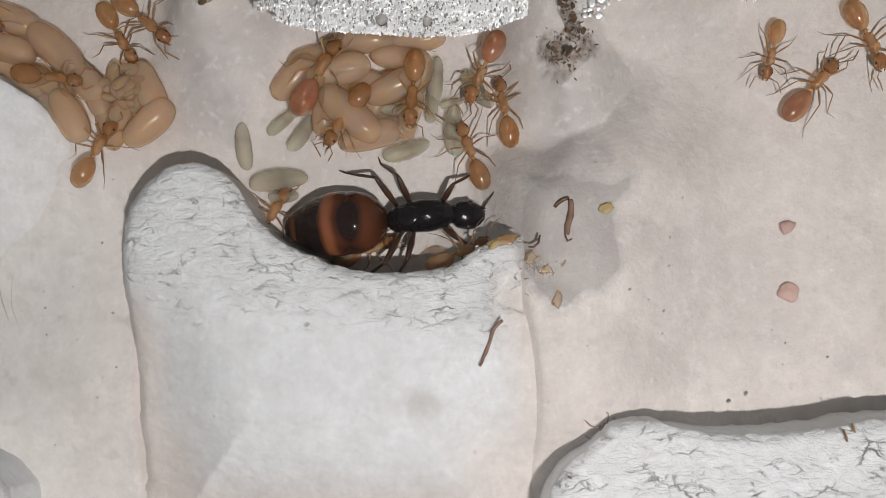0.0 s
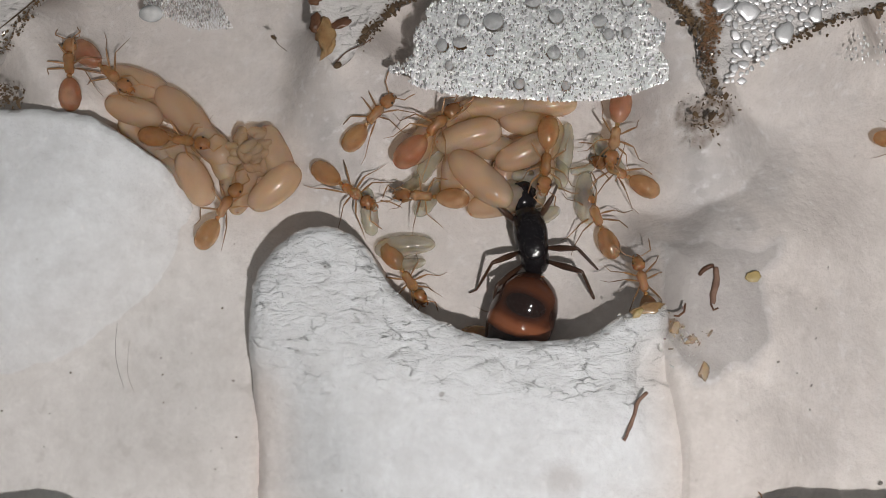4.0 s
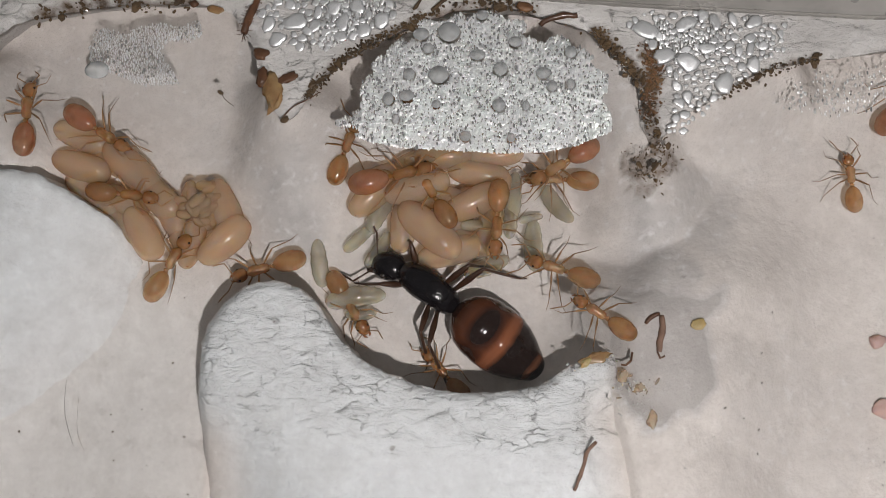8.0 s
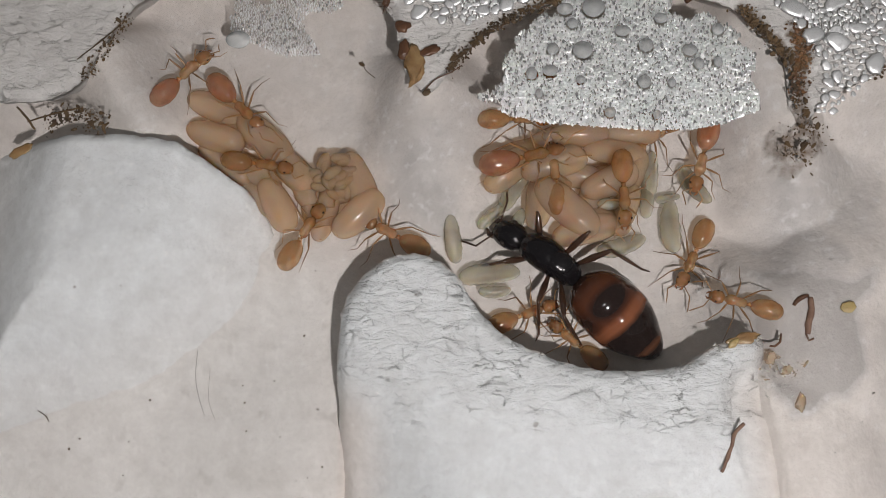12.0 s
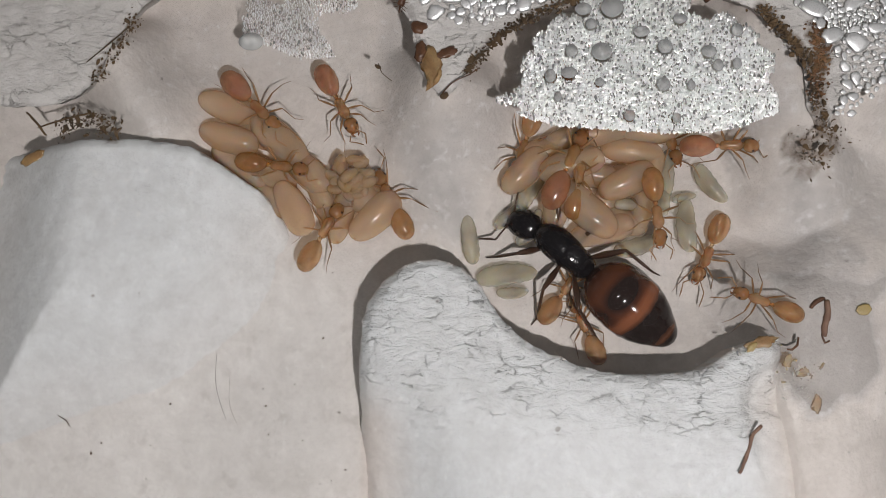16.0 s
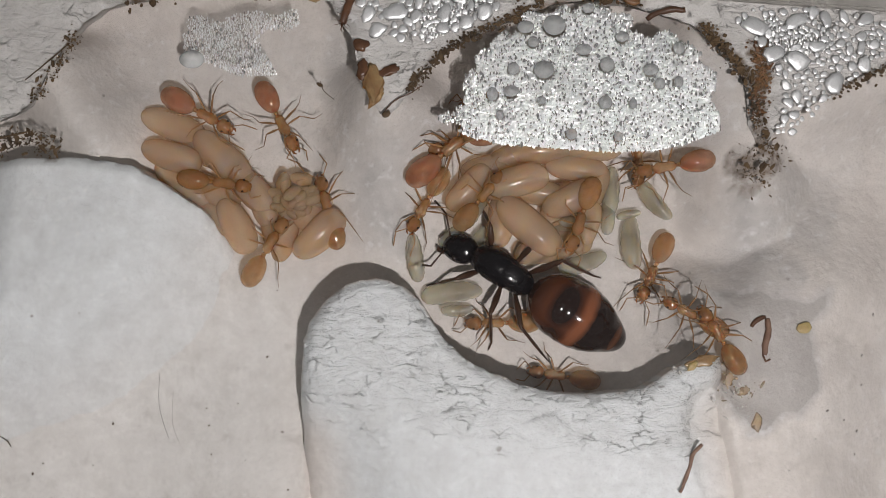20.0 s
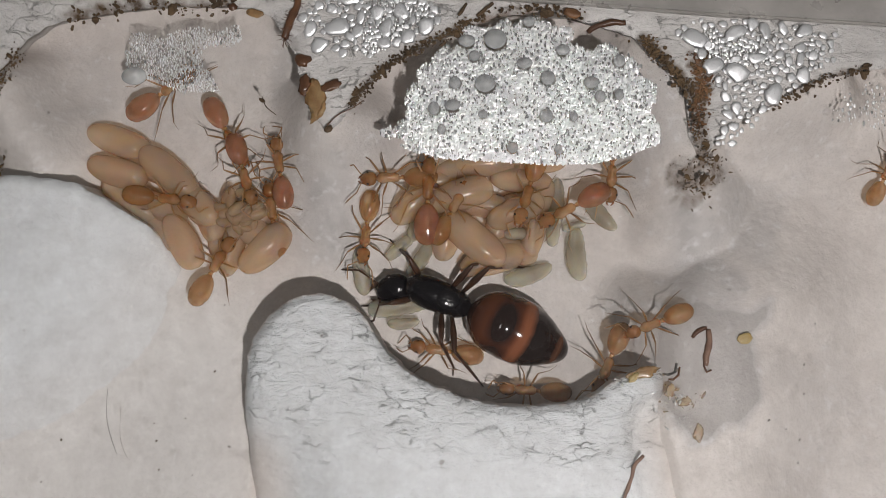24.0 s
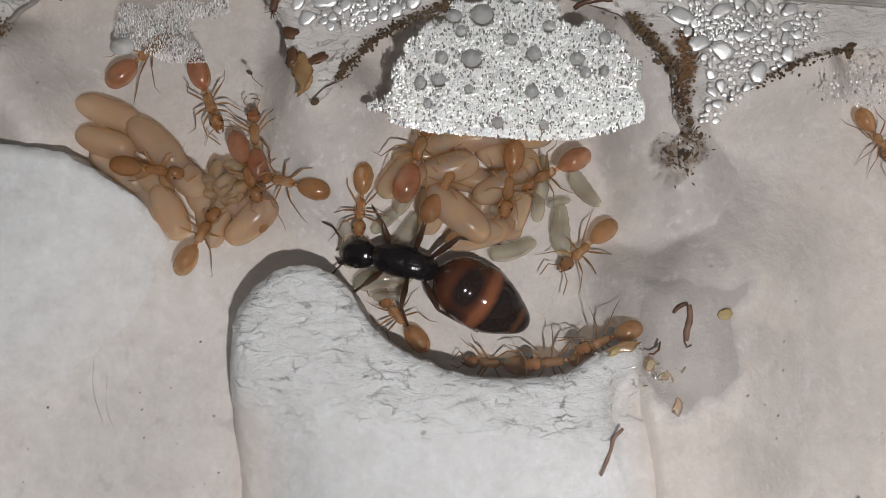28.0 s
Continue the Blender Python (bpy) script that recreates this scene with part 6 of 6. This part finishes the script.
lay_flake("pink_crumb", 36.44, 7.18, 0.20, 1.04, 1.04, 0, PINK, "pale pink crumb on the plaster floor", 216)
lay_flake("pink_crumb", 36.40, 2.37, 0.20, 1.60, 1.36, 0, PINK, "pale pink crumb on the plaster floor", 217)
lay_flake("speck", -10.44, 25.41, 6.00, 0.48, 0.28, -30, SOIL, "small black speck under the lid", 218)
lay_flake("speck", -5.77, 23.31, 6.05, 0.56, 0.32, 30, SOIL, "small black speck on the wedge", 219)
lay_flake("speck", -26.90, 4.76, 0.20, 0.21, 0.15, 40, SOIL, "tiny dark speck of dirt on the plaster floor", 220)
lay_flake("speck", -26.28, 1.84, 0.20, 0.24, 0.18, 50, SOIL, "tiny dark speck of dirt on the plaster floor", 221)
lay_flake("speck", -32.06, -1.71, 0.20, 0.24, 0.18, 86, SOIL, "tiny dark speck of dirt on the plaster floor", 222)
lay_flake("speck", -31.32, -0.98, 0.20, 0.18, 0.13, 15, SOIL, "tiny dark speck of dirt on the plaster floor", 223)
lay_flake("speck", -27.66, -1.16, 0.20, 0.15, 0.11, 12, SOIL, "tiny dark speck of dirt on the plaster floor", 224)
lay_flake("speck", -19.03, 1.70, 0.20, 0.21, 0.15, 43, SOIL, "tiny dark speck of dirt on the plaster floor", 225)
lay_flake("speck", -18.72, -0.32, 0.20, 0.18, 0.13, 48, SOIL, "tiny dark speck of dirt on the plaster floor", 226)
lay_flake("speck", -16.93, 3.26, 0.20, 0.15, 0.11, 5, SOIL, "tiny dark speck of dirt on the plaster floor", 227)
lay_flake("speck", -13.00, -2.71, 0.20, 0.18, 0.13, 5, SOIL, "tiny dark speck of dirt on the plaster floor", 228)
lay_flake("speck", -14.97, 6.60, 0.20, 0.21, 0.15, 55, SOIL, "tiny dark speck of dirt on the plaster floor", 229)
lay_flake("speck", -28.75, 8.50, 0.20, 0.21, 0.15, 3, SOIL, "tiny dark speck of dirt on the plaster floor", 230)
lay_flake("speck", -30.94, 7.40, 0.20, 0.15, 0.11, 40, SOIL, "tiny dark speck of dirt on the plaster floor", 231)
lay_flake("speck", -24.53, 7.48, 0.20, 0.15, 0.11, 10, SOIL, "tiny dark speck of dirt on the plaster floor", 232)
lay_flake("speck", -19.29, 2.92, 0.20, 0.15, 0.11, 38, SOIL, "tiny dark speck of dirt on the plaster floor", 233)
lay_flake("speck", -27.90, -3.56, 0.20, 0.15, 0.11, 2, SOIL, "tiny dark speck of dirt on the plaster floor", 234)
lay_flake("speck", -16.15, -0.70, 0.20, 0.12, 0.09, 20, SOIL, "tiny dark speck of dirt on the plaster floor", 235)
lay_flake("speck", -13.99, -3.47, 0.20, 0.12, 0.09, 70, SOIL, "tiny dark speck of dirt on the plaster floor", 236)
lay_flake("speck", -33.46, 5.72, 0.20, 0.12, 0.09, 68, SOIL, "tiny dark speck of dirt on the plaster floor", 237)
lay_flake("speck", 33.07, -5.05, 0.25, 0.39, 0.25, 60, GREYSPECK, "small grey speck of dirt in the plaster", 238)
lay_flake("speck", 12.84, -7.14, 0.25, 0.20, 0.13, 22, GREYSPECK, "small grey speck of dirt in the plaster", 239)
lay_flake("speck", -2.41, -10.91, 0.25, 0.20, 0.13, 20, GREYSPECK, "small grey speck of dirt in the plaster", 240)
lay_flake("speck", 3.84, -9.68, 0.25, 0.17, 0.11, 78, GREYSPECK, "small grey speck of dirt in the plaster", 241)
lay_flake("speck", -18.16, -8.54, 0.25, 0.17, 0.11, 13, GREYSPECK, "small grey speck of dirt in the plaster", 242)
lay_flake("speck", 3.08, -11.66, 0.25, 0.14, 0.09, 60, GREYSPECK, "small grey speck of dirt in the plaster", 243)
lay_flake("speck", -4.35, -7.08, 0.25, 0.14, 0.09, 65, GREYSPECK, "small grey speck of dirt in the plaster", 244)
lay_flake("speck", 39.08, -2.41, 0.25, 0.25, 0.16, 25, GREYSPECK, "small grey speck of dirt in the plaster", 245)
lay_flake("speck", 36.05, -1.36, 0.25, 0.20, 0.13, 40, GREYSPECK, "small grey speck of dirt in the plaster", 246)
lay_flake("speck", 35.80, -2.93, 0.25, 0.17, 0.11, 35, GREYSPECK, "small grey speck of dirt in the plaster", 247)
lay_flake("speck", 24.18, 2.57, 0.25, 0.28, 0.18, 20, GREYSPECK, "small grey speck of dirt in the plaster", 248)
lay_flake("speck", 9.79, -11.05, 0.25, 0.14, 0.09, 40, GREYSPECK, "small grey speck of dirt in the plaster", 249)
lay_flake("speck", 31.82, -5.58, 0.25, 0.39, 0.25, 30, GREYSPECK, "small grey speck of dirt in the plaster", 250)
lay_flake("speck", 26.81, -0.58, 0.25, 0.20, 0.13, 85, GREYSPECK, "small grey speck of dirt in the plaster", 251)
lay_flake("speck", 1.17, 1.52, 0.25, 0.11, 0.07, 15, GREYSPECK, "small grey speck of dirt in the plaster", 252)
lay_flake("speck", 17.29, 5.36, 0.25, 0.14, 0.09, 85, GREYSPECK, "small grey speck of dirt in the plaster", 253)
lay_flake("speck", 21.05, -1.32, 0.25, 0.14, 0.09, 5, GREYSPECK, "small grey speck of dirt in the plaster", 254)
lay_flake("speck", 23.38, 0.66, 0.25, 0.14, 0.09, 60, GREYSPECK, "small grey speck of dirt in the plaster", 255)
lay_flake("speck", 27.24, 4.26, 0.25, 0.20, 0.13, 60, GREYSPECK, "small grey speck of dirt in the plaster", 256)
lay_flake("speck", 27.36, 6.30, 0.25, 0.22, 0.14, 60, GREYSPECK, "small grey speck of dirt in the plaster", 257)
lay_flake("speck", 25.67, 1.85, 0.25, 0.20, 0.13, 25, GREYSPECK, "small grey speck of dirt in the plaster", 258)
lay_flake("speck", 28.35, 9.16, 0.25, 0.20, 0.13, 80, GREYSPECK, "small grey speck of dirt in the plaster", 259)
lay_flake("speck", 26.88, 1.04, 0.25, 0.25, 0.16, 56, GREYSPECK, "small grey speck of dirt in the plaster", 260)


# ---- everything that moves ----
def stir(ant, rows, stride, seed, swing):
    """Legs step as far as the ant goes, and feelers sway."""
    ts = [r[0] for r in rows]
    steps = np.arange(0.0, 28.01, 0.5)
    xs, ys = np.interp(steps, ts, [r[1] for r in rows]), np.interp(steps, ts, [r[2] for r in rows])
    gone = np.concatenate([[0], np.cumsum(np.hypot(np.diff(xs), np.diff(ys)))])
    limbs = [o for o in ant.children_recursive if o.name.startswith(("leg", "antenna"))]
    for n, limb in enumerate(limbs):
        feeler = limb.name.startswith("antenna")
        middle = sum((Vector(c) for c in limb.bound_box), Vector()) / 8
        root = Vector((middle.x * 0.3, middle.y * 0.12, 0)) if not feeler else Vector((middle.x * 0.75, middle.y * 0.35, middle.z))
        keys = []
        for t, d in zip(steps, gone):
            if feeler:
                a = 11 * math.sin(1.3 * t + seed + 2.1 * n) + 6 * math.sin(2.9 * t + 1.7 * n + seed)
            else:
                a = swing * math.sin(2 * math.pi * d / stride + math.pi * (n % 2) + seed) + 1.5 * math.sin(0.9 * t + n)
            keys.append((float(t), Matrix.Translation(root) @ Matrix.Rotation(radians(a), 4, "Z") @ Matrix.Translation(-root)))
        walk(limb, keys)


def stand(x, y, z, heading, size):
    """The height at which a worker clears the ground under its legs, head and gaster."""
    c, s = math.cos(radians(heading)), math.sin(radians(heading))
    return max(z, floor_height(x, y) + 0.78 * size, *(floor_height(x + k * size * c, y + k * size * s) + 0.62 * size for k in (-2.4, -1.2, 1.4)))


def motions():
    walk(phone_lamp, camera_rows(*LAMP_OFFSET))
    walk(carried_pupa, [(t, at(x, y, z, h)) for t, x, y, z, h in CARRIED_PUPA])
    walk(queen, [(t, at(x, y, 2.05, h)) for t, x, y, h, g, e in QUEEN_ROWS])
    walk(queen_gaster, [(t, at(-2.55, 0, -0.1, g, 2)) for t, x, y, h, g, e in QUEEN_ROWS])
    walk(queen_head, [(t, at(2.1, 0, -0.25, e, -16)) for t, x, y, h, g, e in QUEEN_ROWS])
    for k, (ob, (kind, size, rows)) in enumerate(zip(workers, ANTS)):
        walk(ob, [(t, at(x, y, stand(x, y, z, h, size), h)) for t, x, y, z, h in rows])
        stir(ob, [(t, x, y) for t, x, y, z, h in rows], 1.5 * size, k, 15.0)
    stir(queen, [(t, x, y) for t, x, y, h, g, e in QUEEN_ROWS], 5.0, 50, 9.0)


motions()
